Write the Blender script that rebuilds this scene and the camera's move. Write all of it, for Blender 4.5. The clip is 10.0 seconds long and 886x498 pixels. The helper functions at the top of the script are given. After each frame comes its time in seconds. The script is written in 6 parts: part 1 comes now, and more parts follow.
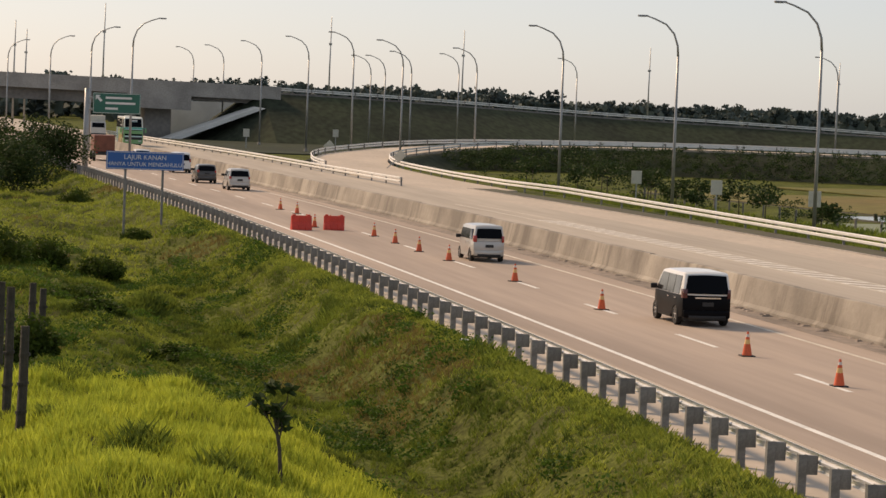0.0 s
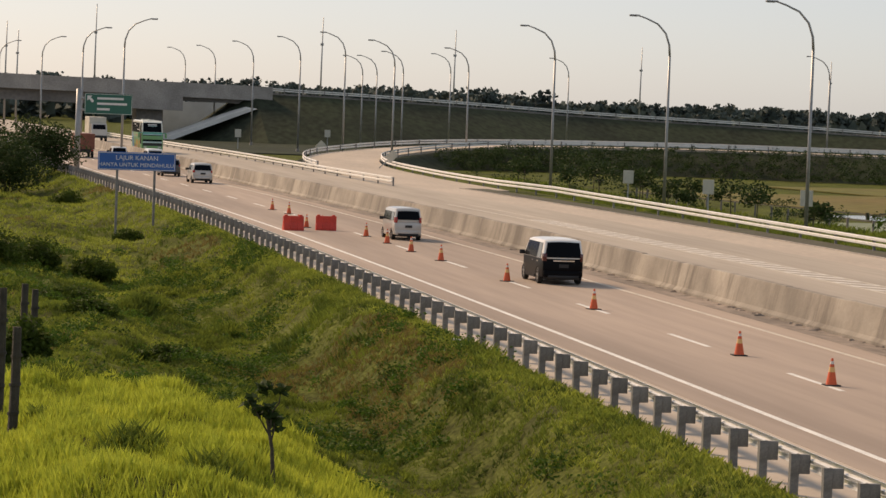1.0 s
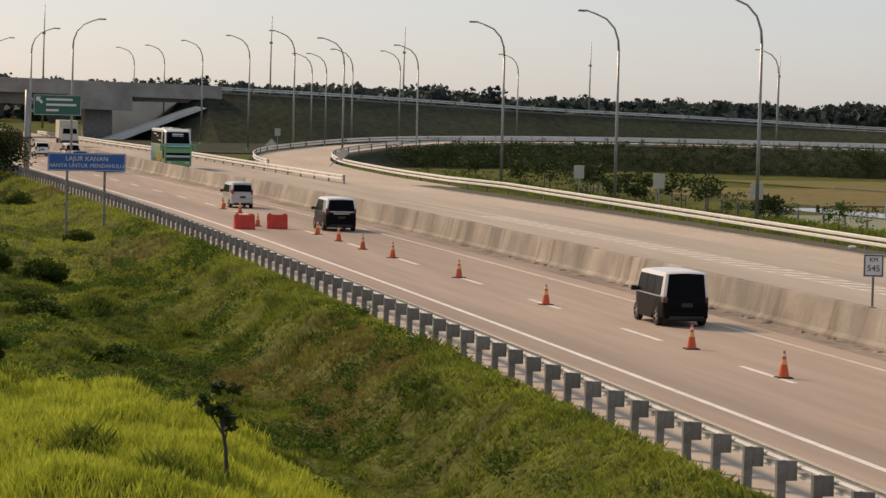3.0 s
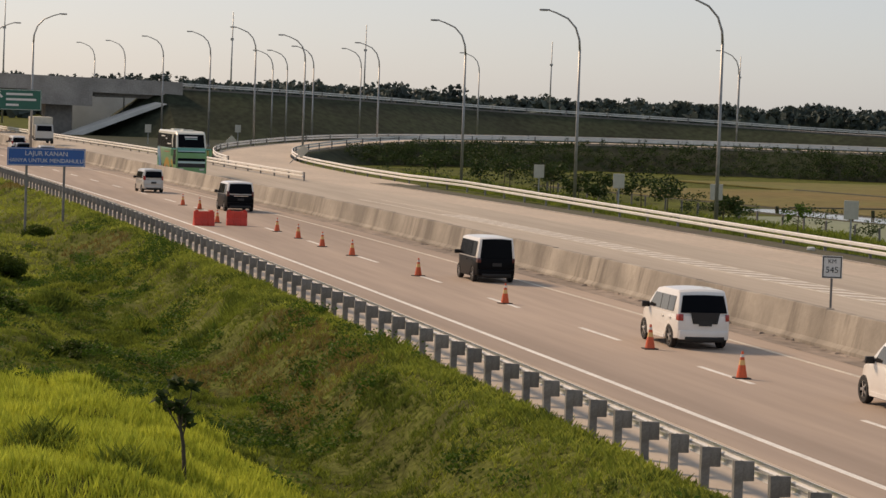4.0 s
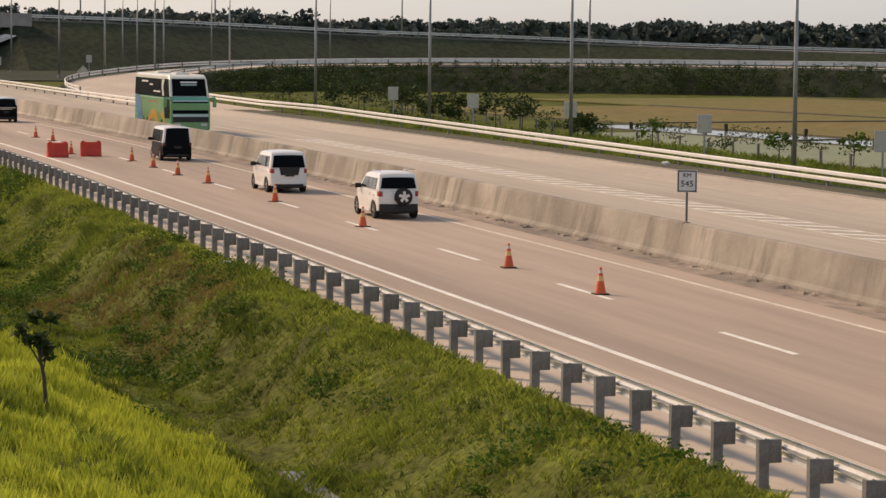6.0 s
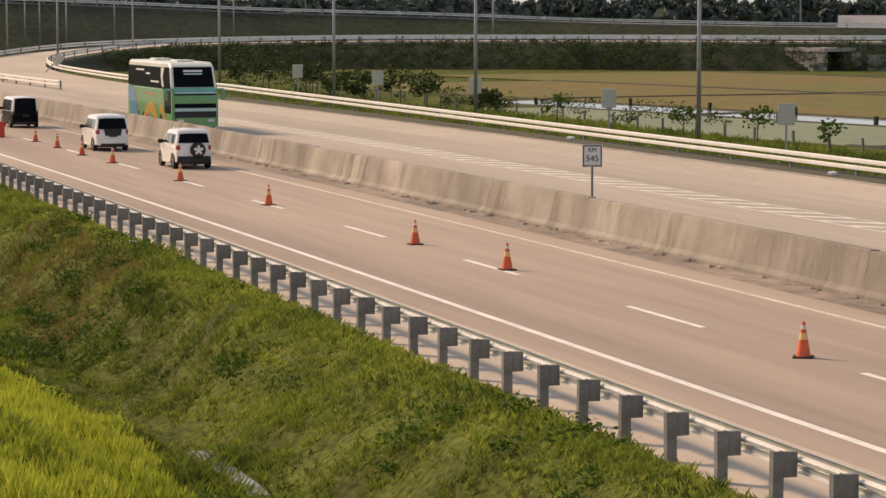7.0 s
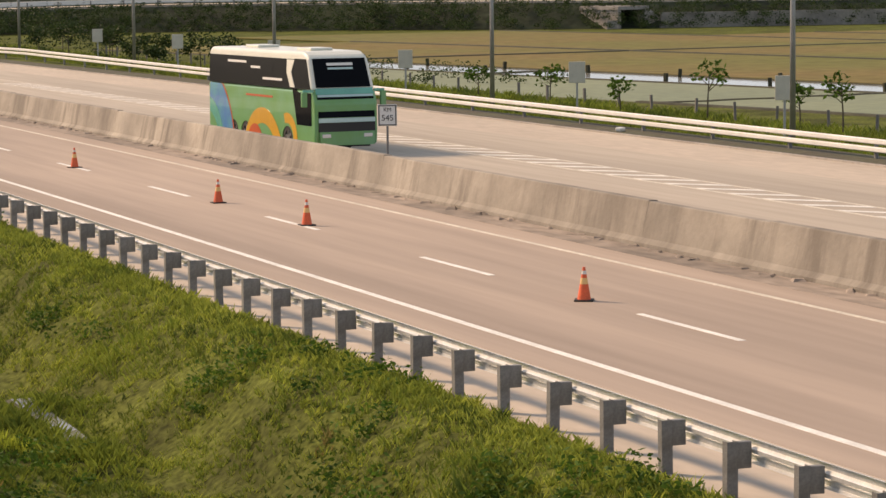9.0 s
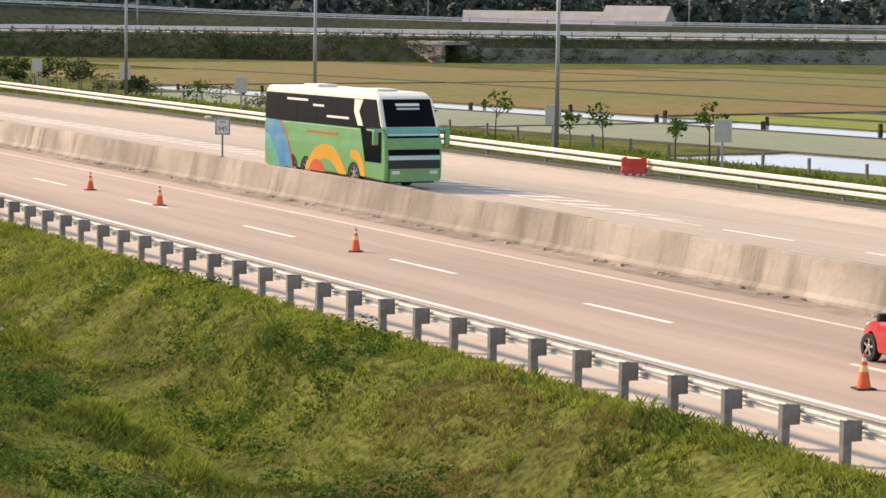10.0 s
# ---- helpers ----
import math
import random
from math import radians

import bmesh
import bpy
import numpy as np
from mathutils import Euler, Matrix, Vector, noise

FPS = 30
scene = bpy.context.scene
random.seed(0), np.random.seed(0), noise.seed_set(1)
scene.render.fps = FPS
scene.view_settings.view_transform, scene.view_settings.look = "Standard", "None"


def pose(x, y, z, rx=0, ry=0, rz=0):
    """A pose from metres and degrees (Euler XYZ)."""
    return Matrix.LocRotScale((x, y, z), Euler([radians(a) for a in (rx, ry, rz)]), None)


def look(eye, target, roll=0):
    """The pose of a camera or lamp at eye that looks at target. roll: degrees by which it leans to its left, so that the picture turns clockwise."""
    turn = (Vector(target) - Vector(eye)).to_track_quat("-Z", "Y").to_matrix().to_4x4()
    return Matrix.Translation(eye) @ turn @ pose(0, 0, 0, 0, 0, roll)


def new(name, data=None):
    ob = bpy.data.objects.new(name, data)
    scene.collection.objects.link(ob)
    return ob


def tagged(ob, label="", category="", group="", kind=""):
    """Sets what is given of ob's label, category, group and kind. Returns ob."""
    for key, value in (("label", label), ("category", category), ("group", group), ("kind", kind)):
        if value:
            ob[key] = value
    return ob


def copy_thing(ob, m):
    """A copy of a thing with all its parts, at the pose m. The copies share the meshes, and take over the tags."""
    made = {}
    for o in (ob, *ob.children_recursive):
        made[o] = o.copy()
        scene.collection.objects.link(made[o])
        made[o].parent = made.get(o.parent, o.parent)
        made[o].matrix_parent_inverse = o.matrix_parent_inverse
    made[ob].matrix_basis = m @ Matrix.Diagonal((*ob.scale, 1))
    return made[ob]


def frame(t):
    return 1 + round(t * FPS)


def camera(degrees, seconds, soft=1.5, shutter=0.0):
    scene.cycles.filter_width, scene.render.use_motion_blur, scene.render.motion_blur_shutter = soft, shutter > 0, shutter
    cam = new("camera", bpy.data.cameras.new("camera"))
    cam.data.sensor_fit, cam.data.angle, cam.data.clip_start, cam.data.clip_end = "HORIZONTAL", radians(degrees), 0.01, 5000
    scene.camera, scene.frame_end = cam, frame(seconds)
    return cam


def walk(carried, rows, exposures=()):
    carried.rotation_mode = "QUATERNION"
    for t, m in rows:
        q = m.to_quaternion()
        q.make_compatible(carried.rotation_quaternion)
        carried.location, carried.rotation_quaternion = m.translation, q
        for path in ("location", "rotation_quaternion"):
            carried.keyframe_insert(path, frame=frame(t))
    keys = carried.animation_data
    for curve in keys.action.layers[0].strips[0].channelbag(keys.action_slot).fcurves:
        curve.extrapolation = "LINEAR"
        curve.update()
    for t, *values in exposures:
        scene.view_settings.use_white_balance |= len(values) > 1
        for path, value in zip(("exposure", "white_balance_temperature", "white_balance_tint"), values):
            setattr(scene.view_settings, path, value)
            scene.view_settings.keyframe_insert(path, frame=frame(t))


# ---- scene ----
cam = camera(17.82, 10.0)
walk(cam, [
    (0.0, pose(0.00, 0.00, 6.33, 0, 0, -10.125) @ pose(0, 0, 0, 87.105) @ pose(0, 0, 0, 0, 0, 2.191)),
    (0.5, pose(0.00, 0.00, 6.33, 0, 0, -10.169) @ pose(0, 0, 0, 87.111) @ pose(0, 0, 0, 0, 0, 2.124)),
    (1.0, pose(0.00, 0.00, 6.33, 0, 0, -10.286) @ pose(0, 0, 0, 87.111) @ pose(0, 0, 0, 0, 0, 2.081)),
    (1.5, pose(0.00, 0.00, 6.33, 0, 0, -10.504) @ pose(0, 0, 0, 87.108) @ pose(0, 0, 0, 0, 0, 2.038)),
    (2.0, pose(0.00, 0.00, 6.33, 0, 0, -10.758) @ pose(0, 0, 0, 87.094) @ pose(0, 0, 0, 0, 0, 1.987)),
    (2.5, pose(0.00, 0.00, 6.33, 0, 0, -11.011) @ pose(0, 0, 0, 87.072) @ pose(0, 0, 0, 0, 0, 1.939)),
    (2.7, pose(0.00, 0.00, 6.33, 0, 0, -11.108) @ pose(0, 0, 0, 87.094) @ pose(0, 0, 0, 0, 0, 1.600)),
    (3.8, pose(0.00, 0.00, 6.33, 0, 0, -11.747) @ pose(0, 0, 0, 87.044) @ pose(0, 0, 0, 0, 0, 1.712)),
    (4.0, pose(0.00, 0.00, 6.33, 0, 0, -12.092) @ pose(0, 0, 0, 87.067) @ pose(0, 0, 0, 0, 0, 1.963)),
    (4.5, pose(0.00, 0.00, 6.33, 0, 0, -12.790) @ pose(0, 0, 0, 87.206) @ pose(0, 0, 0, 0, 0, 1.941)),
    (5.0, pose(0.00, 0.00, 6.33, 0, 0, -13.517) @ pose(0, 0, 0, 86.657) @ pose(0, 0, 0, 0, 0, 1.632)),
    (5.2, pose(0.00, 0.00, 6.33, 0, 0, -13.782) @ pose(0, 0, 0, 86.332) @ pose(0, 0, 0, 0, 0, 1.300)),
    (6.3, pose(0.00, 0.00, 6.33, 0, 0, -15.546) @ pose(0, 0, 0, 85.455) @ pose(0, 0, 0, 0, 0, 0.342)),
    (6.5, pose(0.00, 0.00, 6.33, 0, 0, -15.939) @ pose(0, 0, 0, 85.416) @ pose(0, 0, 0, 0, 0, 0.277)),
    (7.0, pose(0.00, 0.00, 6.33, 0, 0, -16.924) @ pose(0, 0, 0, 85.105) @ pose(0, 0, 0, 0, 0, -0.020)),
    (7.5, pose(0.00, 0.00, 6.33, 0, 0, -17.878) @ pose(0, 0, 0, 84.757) @ pose(0, 0, 0, 0, 0, -0.323)),
    (8.0, pose(0.00, 0.00, 6.33, 0, 0, -18.818) @ pose(0, 0, 0, 84.497) @ pose(0, 0, 0, 0, 0, -0.623)),
    (8.5, pose(0.00, 0.00, 6.33, 0, 0, -19.771) @ pose(0, 0, 0, 84.341) @ pose(0, 0, 0, 0, 0, -0.697)),
    (9.0, pose(-0.96, -3.14, 6.49, 0, 0, -20.937) @ pose(0, 0, 0, 84.283) @ pose(0, 0, 0, 0, 0, -0.613)),
    (9.5, pose(-3.68, -11.45, 6.85, 0, 0, -22.384) @ pose(0, 0, 0, 84.480) @ pose(0, 0, 0, 0, 0, -0.267)),
    (10.0, pose(-8.92, -25.76, 7.08, 0, 0, -24.232) @ pose(0, 0, 0, 84.92) @ pose(0, 0, 0, 0, 0, 0.75)),
], [(0.0, 0.50, 8900, 20), (4.0, 0.35, 8700, 20), (5.2, 0.42, 8700, 21), (7.0, 0.64, 8900, 22), (8.5, 0.80, 8900, 22), (9.4, 0.94, 8500, 21), (10.0, 1.22, 8000, 20)])

# ---- world, sun, exposure ----
SUN_ELEV, SUN_AZ = radians(36), radians(-38)        # azimuth clockwise from +y
world = bpy.data.worlds.new("sky")
scene.world = world
world.use_nodes = True
wn = world.node_tree
sky = wn.nodes.new("ShaderNodeTexSky")
sky.sky_type = 'NISHITA'
sky.sun_disc = False
sky.sun_elevation, sky.sun_rotation = SUN_ELEV, SUN_AZ
sky.air_density, sky.dust_density, sky.ozone_density = 0.6, 0.9, 3.2
veil = wn.nodes.new("ShaderNodeMix")            # thin even overcast over the clear sky
veil.data_type = 'RGBA'
veil.inputs[0].default_value = 0.50
veil.inputs[7].default_value = (2.95, 4.05, 5.3, 1)
wn.links.new(sky.outputs[0], veil.inputs[6])
wn.links.new(veil.outputs[2], wn.nodes["Background"].inputs[0])
wn.nodes["Background"].inputs[1].default_value = 0.110
sun_dir = Vector((math.sin(SUN_AZ) * math.cos(SUN_ELEV), math.cos(SUN_AZ) * math.cos(SUN_ELEV), math.sin(SUN_ELEV)))
sun = new("sun", bpy.data.lights.new("sun", 'SUN'))
sun.data.energy, sun.data.angle, sun.data.color = 2.4, radians(12.0), (1.0, 0.87, 0.71)
sun.matrix_world = look(sun_dir * 200, (0, 0, 0))


# ---- materials ----
def mat(name, color, rough=0.8, metal=0.0, var=0.25, scale=1.0, bump=0.0, bscale=20.0, color2=None, fine=0.15, fscale=40.0,
        spec=0.5, stretch=(1, 1, 1), rand=0.0, coat=0.0):
    m = bpy.data.materials.new(name)
    m.use_nodes = True
    nt = m.node_tree
    bs = nt.nodes["Principled BSDF"]
    bs.inputs["Roughness"].default_value = rough
    bs.inputs["Metallic"].default_value = metal
    bs.inputs["Specular IOR Level"].default_value = spec
    bs.inputs["Coat Weight"].default_value = coat
    tc = nt.nodes.new("ShaderNodeTexCoord")
    mp = nt.nodes.new("ShaderNodeMapping")
    mp.inputs["Scale"].default_value = stretch
    nt.links.new(tc.outputs["Object"], mp.inputs[0])
    n1 = nt.nodes.new("ShaderNodeTexNoise")
    n1.inputs["Scale"].default_value, n1.inputs["Detail"].default_value = scale, 6
    n2 = nt.nodes.new("ShaderNodeTexNoise")
    n2.inputs["Scale"].default_value, n2.inputs["Detail"].default_value = fscale, 4
    nt.links.new(mp.outputs[0], n1.inputs[0])
    nt.links.new(mp.outputs[0], n2.inputs[0])
    ramp = nt.nodes.new("ShaderNodeValToRGB")
    c2 = color2 or tuple(c * (1 - var) for c in color)
    ramp.color_ramp.elements[0].position, ramp.color_ramp.elements[1].position = 0.35, 0.65
    ramp.color_ramp.elements[0].color, ramp.color_ramp.elements[1].color = (*c2, 1), (*color, 1)
    nt.links.new(n1.outputs[0], ramp.inputs[0])
    mul = nt.nodes.new("ShaderNodeMix")
    mul.data_type, mul.blend_type = 'RGBA', 'MULTIPLY'
    mr = nt.nodes.new("ShaderNodeMapRange")
    mr.inputs[1].default_value, mr.inputs[2].default_value = 0.3, 0.7
    mr.inputs[3].default_value, mr.inputs[4].default_value = 1 - fine, 1 + fine * 0.5
    nt.links.new(n2.outputs[0], mr.inputs[0])
    mul.inputs[0].default_value = 1.0
    nt.links.new(ramp.outputs[0], mul.inputs[6])
    nt.links.new(mr.outputs[0], mul.inputs[7])
    out = mul.outputs[2]
    if rand:
        oi = nt.nodes.new("ShaderNodeObjectInfo")
        r2 = nt.nodes.new("ShaderNodeMapRange")
        r2.inputs[3].default_value, r2.inputs[4].default_value = 1 - rand, 1 + rand * 0.3
        nt.links.new(oi.outputs["Random"], r2.inputs[0])
        m2 = nt.nodes.new("ShaderNodeMix")
        m2.data_type, m2.blend_type = 'RGBA', 'MULTIPLY'
        m2.inputs[0].default_value = 1.0
        nt.links.new(out, m2.inputs[6])
        nt.links.new(r2.outputs[0], m2.inputs[7])
        out = m2.outputs[2]
    nt.links.new(out, bs.inputs["Base Color"])
    if bump:
        nb = nt.nodes.new("ShaderNodeTexNoise")
        nb.inputs["Scale"].default_value, nb.inputs["Detail"].default_value = bscale, 5
        nt.links.new(mp.outputs[0], nb.inputs[0])
        bp = nt.nodes.new("ShaderNodeBump")
        bp.inputs["Strength"].default_value, bp.inputs["Distance"].default_value = min(bump, 1.0), 0.05
        nt.links.new(nb.outputs[0], bp.inputs["Height"])
        nt.links.new(bp.outputs[0], bs.inputs["Normal"])
    return m


def leafy(name, color, color2, rough=0.6, trans=0.25, scale=0.35):
    """Foliage: colour varies over the plants and from blade to blade; thin leaves let light through."""
    m = mat(name, color, rough, color2=color2, scale=scale, fscale=6.0, fine=0.2, spec=0.08)
    nt = m.node_tree
    bs = nt.nodes["Principled BSDF"]
    src = bs.inputs["Base Color"].links[0].from_socket
    ge = nt.nodes.new("ShaderNodeNewGeometry")
    mr = nt.nodes.new("ShaderNodeMapRange")
    mr.inputs[3].default_value, mr.inputs[4].default_value = 0.8, 1.15
    nt.links.new(ge.outputs["Random Per Island"], mr.inputs[0])
    mx = nt.nodes.new("ShaderNodeMix")
    mx.data_type, mx.blend_type = 'RGBA', 'MULTIPLY'
    mx.inputs[0].default_value = 1.0
    nt.links.new(src, mx.inputs[6])
    nt.links.new(mr.outputs[0], mx.inputs[7])
    nt.links.new(mx.outputs[2], bs.inputs["Base Color"])
    tr = nt.nodes.new("ShaderNodeBsdfTranslucent")
    nt.links.new(mx.outputs[2], tr.inputs[0])
    ms = nt.nodes.new("ShaderNodeMixShader")
    ms.inputs[0].default_value = trans
    nt.links.new(bs.outputs[0], ms.inputs[1])
    nt.links.new(tr.outputs[0], ms.inputs[2])
    nt.links.new(ms.outputs[0], nt.nodes["Material Output"].inputs[0])
    return m


def streaked(name, color, dark):
    """Precast concrete: blotches, thin dark run-off streaks from the top, a tone of its own for each segment."""
    m = mat(name, color, 0.9, color2=tuple(c * 0.58 for c in color), scale=0.30, fscale=4, fine=0.08, bump=0.3, bscale=7, stretch=(1, 1, 1.2), rand=0.24)
    nt = m.node_tree
    bs = nt.nodes["Principled BSDF"]
    src = bs.inputs["Base Color"].links[0].from_socket
    tc = nt.nodes.new("ShaderNodeTexCoord")
    mask = None
    for scl, z, lo, hi in ((0.8, 0.16, 0.46, 0.62), (0.12, 0.30, 0.42, 0.52)):
        mp = nt.nodes.new("ShaderNodeMapping")
        mp.inputs["Scale"].default_value = (0.3, 1, z)
        nt.links.new(tc.outputs["Object"], mp.inputs[0])
        no = nt.nodes.new("ShaderNodeTexNoise")
        no.inputs["Scale"].default_value, no.inputs["Detail"].default_value, no.inputs["Roughness"].default_value = scl, 7, 0.68
        nt.links.new(mp.outputs[0], no.inputs[0])
        mr = nt.nodes.new("ShaderNodeMapRange")
        mr.inputs[1].default_value, mr.inputs[2].default_value = lo, hi
        nt.links.new(no.outputs[0], mr.inputs[0])
        if mask is None:
            mask = mr.outputs[0]
        else:
            mu = nt.nodes.new("ShaderNodeMath")
            mu.operation = 'MULTIPLY'
            nt.links.new(mask, mu.inputs[0])
            nt.links.new(mr.outputs[0], mu.inputs[1])
            mask = mu.outputs[0]
    k = nt.nodes.new("ShaderNodeMath")
    k.operation = 'MULTIPLY'
    k.inputs[1].default_value = 0.88
    nt.links.new(mask, k.inputs[0])
    mx = nt.nodes.new("ShaderNodeMix")
    mx.data_type = 'RGBA'
    mx.inputs[7].default_value = (*dark, 1)
    nt.links.new(k.outputs[0], mx.inputs[0])
    nt.links.new(src, mx.inputs[6])
    nt.links.new(mx.outputs[2], bs.inputs["Base Color"])
    return m


M = {}
M["concrete_road"] = mat("concrete_road", (0.42, 0.325, 0.257), 0.85, var=0.28, scale=0.42, fscale=2.5, fine=0.10, bump=0.15, bscale=60, stretch=(1, 0.045, 1))
M["concrete_far"] = mat("concrete_far_lanes", (0.45, 0.382, 0.305), 0.85, var=0.2, scale=0.42, fscale=2.5, fine=0.10, bump=0.15, bscale=60, stretch=(1, 0.045, 1))
M["concrete_shoulder"] = mat("concrete_shoulder", (0.52, 0.43, 0.34), 0.85, var=0.16, scale=0.2, fscale=3, fine=0.12, stretch=(1, 0.3, 1))
M["paint_white"] = mat("paint_white", (0.86, 0.83, 0.76), 0.6, var=0.2, scale=1.5, fscale=20, fine=0.2)
M["paint_worn"] = mat("paint_worn", (0.70, 0.63, 0.52), 0.7, var=0.22, scale=0.8, fscale=8, fine=0.25)
M["barrier"] = streaked("barrier_concrete", (0.43, 0.378, 0.312), (0.15, 0.128, 0.104))
M["gutter"] = mat("gutter_dirt", (0.33, 0.265, 0.215), 0.9, color2=(0.20, 0.165, 0.135), scale=0.35, fscale=3, fine=0.35, stretch=(1, 0.35, 1))
M["concrete"] = mat("concrete_grey", (0.42, 0.38, 0.34), 0.9, var=0.3, scale=0.4, fscale=5, fine=0.2, bump=0.2)
M["concrete_dark"] = mat("concrete_weathered", (0.26, 0.235, 0.21), 0.9, var=0.35, scale=0.15, fscale=2, fine=0.2)
M["galv"] = mat("galvanised_steel", (0.82, 0.81, 0.78), 0.28, 0.55, var=0.15, scale=3, fscale=30, fine=0.1)
M["post_steel"] = mat("weathered_steel_post", (0.27, 0.26, 0.245), 0.6, 0.25, var=0.3, scale=4, fscale=30, fine=0.2, rand=0.2)
M["rail_far"] = mat("pale_steel_rail", (0.80, 0.78, 0.73), 0.5, 0.1, var=0.12, scale=1, fscale=20, fine=0.1)
M["pole"] = mat("lamp_pole_steel", (0.36, 0.36, 0.35), 0.45, 0.6, var=0.15, scale=2, fscale=20)
M["lamp_head"] = mat("lamp_head_grey", (0.30, 0.31, 0.32), 0.5, 0.2)
M["lens"] = mat("lamp_lens", (0.7, 0.7, 0.66), 0.2, 0.0)
M["soil"] = mat("grass_ground", (0.13, 0.15, 0.034), 0.95, color2=(0.068, 0.075, 0.022), scale=0.45, fscale=7, fine=0.55, bump=1.0, bscale=5, spec=0.05)
M["slope"] = mat("dark_turf_slope", (0.048, 0.060, 0.034), 0.95, color2=(0.034, 0.040, 0.027), scale=0.08, fscale=1.0, fine=0.4, bump=0.6, bscale=1.5, spec=0.1)
M["verge"] = mat("verge_turf", (0.075, 0.075, 0.032), 0.95, color2=(0.062, 0.050, 0.030), scale=0.4, fscale=4, fine=0.4, bump=0.6, bscale=3)
M["paddy_green"] = mat("rice_green", (0.15, 0.215, 0.045), 0.95, color2=(0.21, 0.235, 0.05), scale=0.05, fscale=1.0, fine=0.25, bump=0.5, bscale=3, spec=0.1, stretch=(0.4, 1, 1))
M["paddy_pale"] = mat("young_rice_pale", (0.20, 0.225, 0.12), 0.7, color2=(0.17, 0.20, 0.11), scale=0.06, fscale=1.5, fine=0.2)
M["paddy_brown"] = mat("rice_ripe_brown", (0.20, 0.145, 0.06), 0.95, color2=(0.15, 0.155, 0.05), scale=0.03, fscale=0.8, fine=0.25, bump=0.5, bscale=3, spec=0.1)
M["water"] = mat("paddy_water", (0.30, 0.30, 0.27), 0.12, spec=1.0, var=0.2, scale=0.2, fine=0.1)
M["bund"] = mat("mud_bund", (0.055, 0.055, 0.028), 0.95, var=0.4, scale=0.5, fscale=4, fine=0.3)
M["wall_far"] = mat("block_wall", (0.33, 0.30, 0.26), 0.9, var=0.3, scale=0.2, fscale=2, fine=0.2)
M["red_plastic"] = mat("red_plastic", (0.75, 0.055, 0.028), 0.5, var=0.15, scale=3, fscale=20, rand=0.1)
M["cone"] = mat("cone_orange", (0.85, 0.13, 0.04), 0.5, var=0.15, scale=5, fscale=30, rand=0.15)
M["cone_band"] = mat("cone_band", (0.85, 0.52, 0.2), 0.4, var=0.1)
M["cone_white"] = mat("cone_band_white", (0.7, 0.66, 0.6), 0.4, var=0.1)
M["rubber"] = mat("black_rubber", (0.018, 0.017, 0.016), 0.8, var=0.3, scale=8)
M["rim"] = mat("alloy_rim", (0.55, 0.55, 0.55), 0.3, 0.9, var=0.1)
M["glass"] = mat("dark_glass", (0.004, 0.005, 0.007), 0.2, var=0.1, fine=0.0, spec=0.05)
M["glass_side"] = mat("tinted_glass", (0.03, 0.03, 0.03), 0.08, var=0.1, fine=0.0, spec=0.7)
M["black_trim"] = mat("black_trim", (0.012, 0.012, 0.012), 0.5, var=0.2)
M["chrome"] = mat("chrome", (0.75, 0.75, 0.75), 0.15, 1.0, var=0.05)
M["tail"] = mat("tail_lamp", (0.42, 0.03, 0.025), 0.2, var=0.1, coat=0.5)
M["dark_lamp"] = mat("smoked_lamp", (0.10, 0.012, 0.012), 0.2, var=0.1, coat=0.5)
M["head"] = mat("head_lamp", (0.7, 0.7, 0.7), 0.12, 0.3, var=0.1)
M["plate"] = mat("dark_plate", (0.02, 0.02, 0.02), 0.5)
M["white_car"] = mat("white_paint", (0.82, 0.79, 0.74), 0.28, var=0.06, coat=0.5, fine=0.03)
M["silver_car"] = mat("silver_paint", (0.50, 0.47, 0.43), 0.32, 0.35, var=0.08, coat=0.5, fine=0.03)
M["black_car"] = mat("black_paint", (0.005, 0.005, 0.006), 0.3, var=0.1, fine=0.0, spec=0.06)
M["red_car"] = mat("red_paint", (0.50, 0.012, 0.015), 0.22, var=0.08, coat=0.8, fine=0.02)
M["dark_car"] = mat("dark_grey_paint", (0.06, 0.055, 0.05), 0.3, coat=0.5)
M["brown_truck"] = mat("brown_truck_body", (0.22, 0.07, 0.04), 0.6, var=0.3, scale=2)
M["bus_green"] = mat("bus_green", (0.11, 0.30, 0.085), 0.3, color2=(0.13, 0.34, 0.16), scale=0.8, coat=0.3, fine=0.03)
M["bus_white"] = mat("bus_white", (0.72, 0.72, 0.62), 0.35, var=0.06, coat=0.3)
M["bus_blue"] = mat("bus_blue", (0.05, 0.20, 0.45), 0.3, color2=(0.08, 0.32, 0.40), scale=1.5, coat=0.4)
M["bus_yellow"] = mat("bus_yellow", (0.70, 0.36, 0.03), 0.3, var=0.15, coat=0.4)
M["bus_orange"] = mat("bus_orange", (0.62, 0.11, 0.03), 0.3, var=0.2, coat=0.4)
M["bus_teal"] = mat("bus_teal", (0.10, 0.42, 0.33), 0.25, var=0.15, coat=0.5)
M["bus_pale"] = mat("bus_pale_teal", (0.42, 0.62, 0.60), 0.25, var=0.1, coat=0.5)
M["sign_blue"] = mat("sign_blue", (0.012, 0.12, 0.40), 0.4, var=0.1)
M["sign_green"] = mat("sign_green", (0.008, 0.13, 0.09), 0.4, var=0.1)
M["sign_white"] = mat("sign_white", (0.75, 0.74, 0.70), 0.4, var=0.08)
M["sign_back"] = mat("sign_back", (0.42, 0.42, 0.40), 0.5, 0.4, var=0.1)
M["ink"] = mat("sign_ink", (0.02, 0.02, 0.02), 0.6)
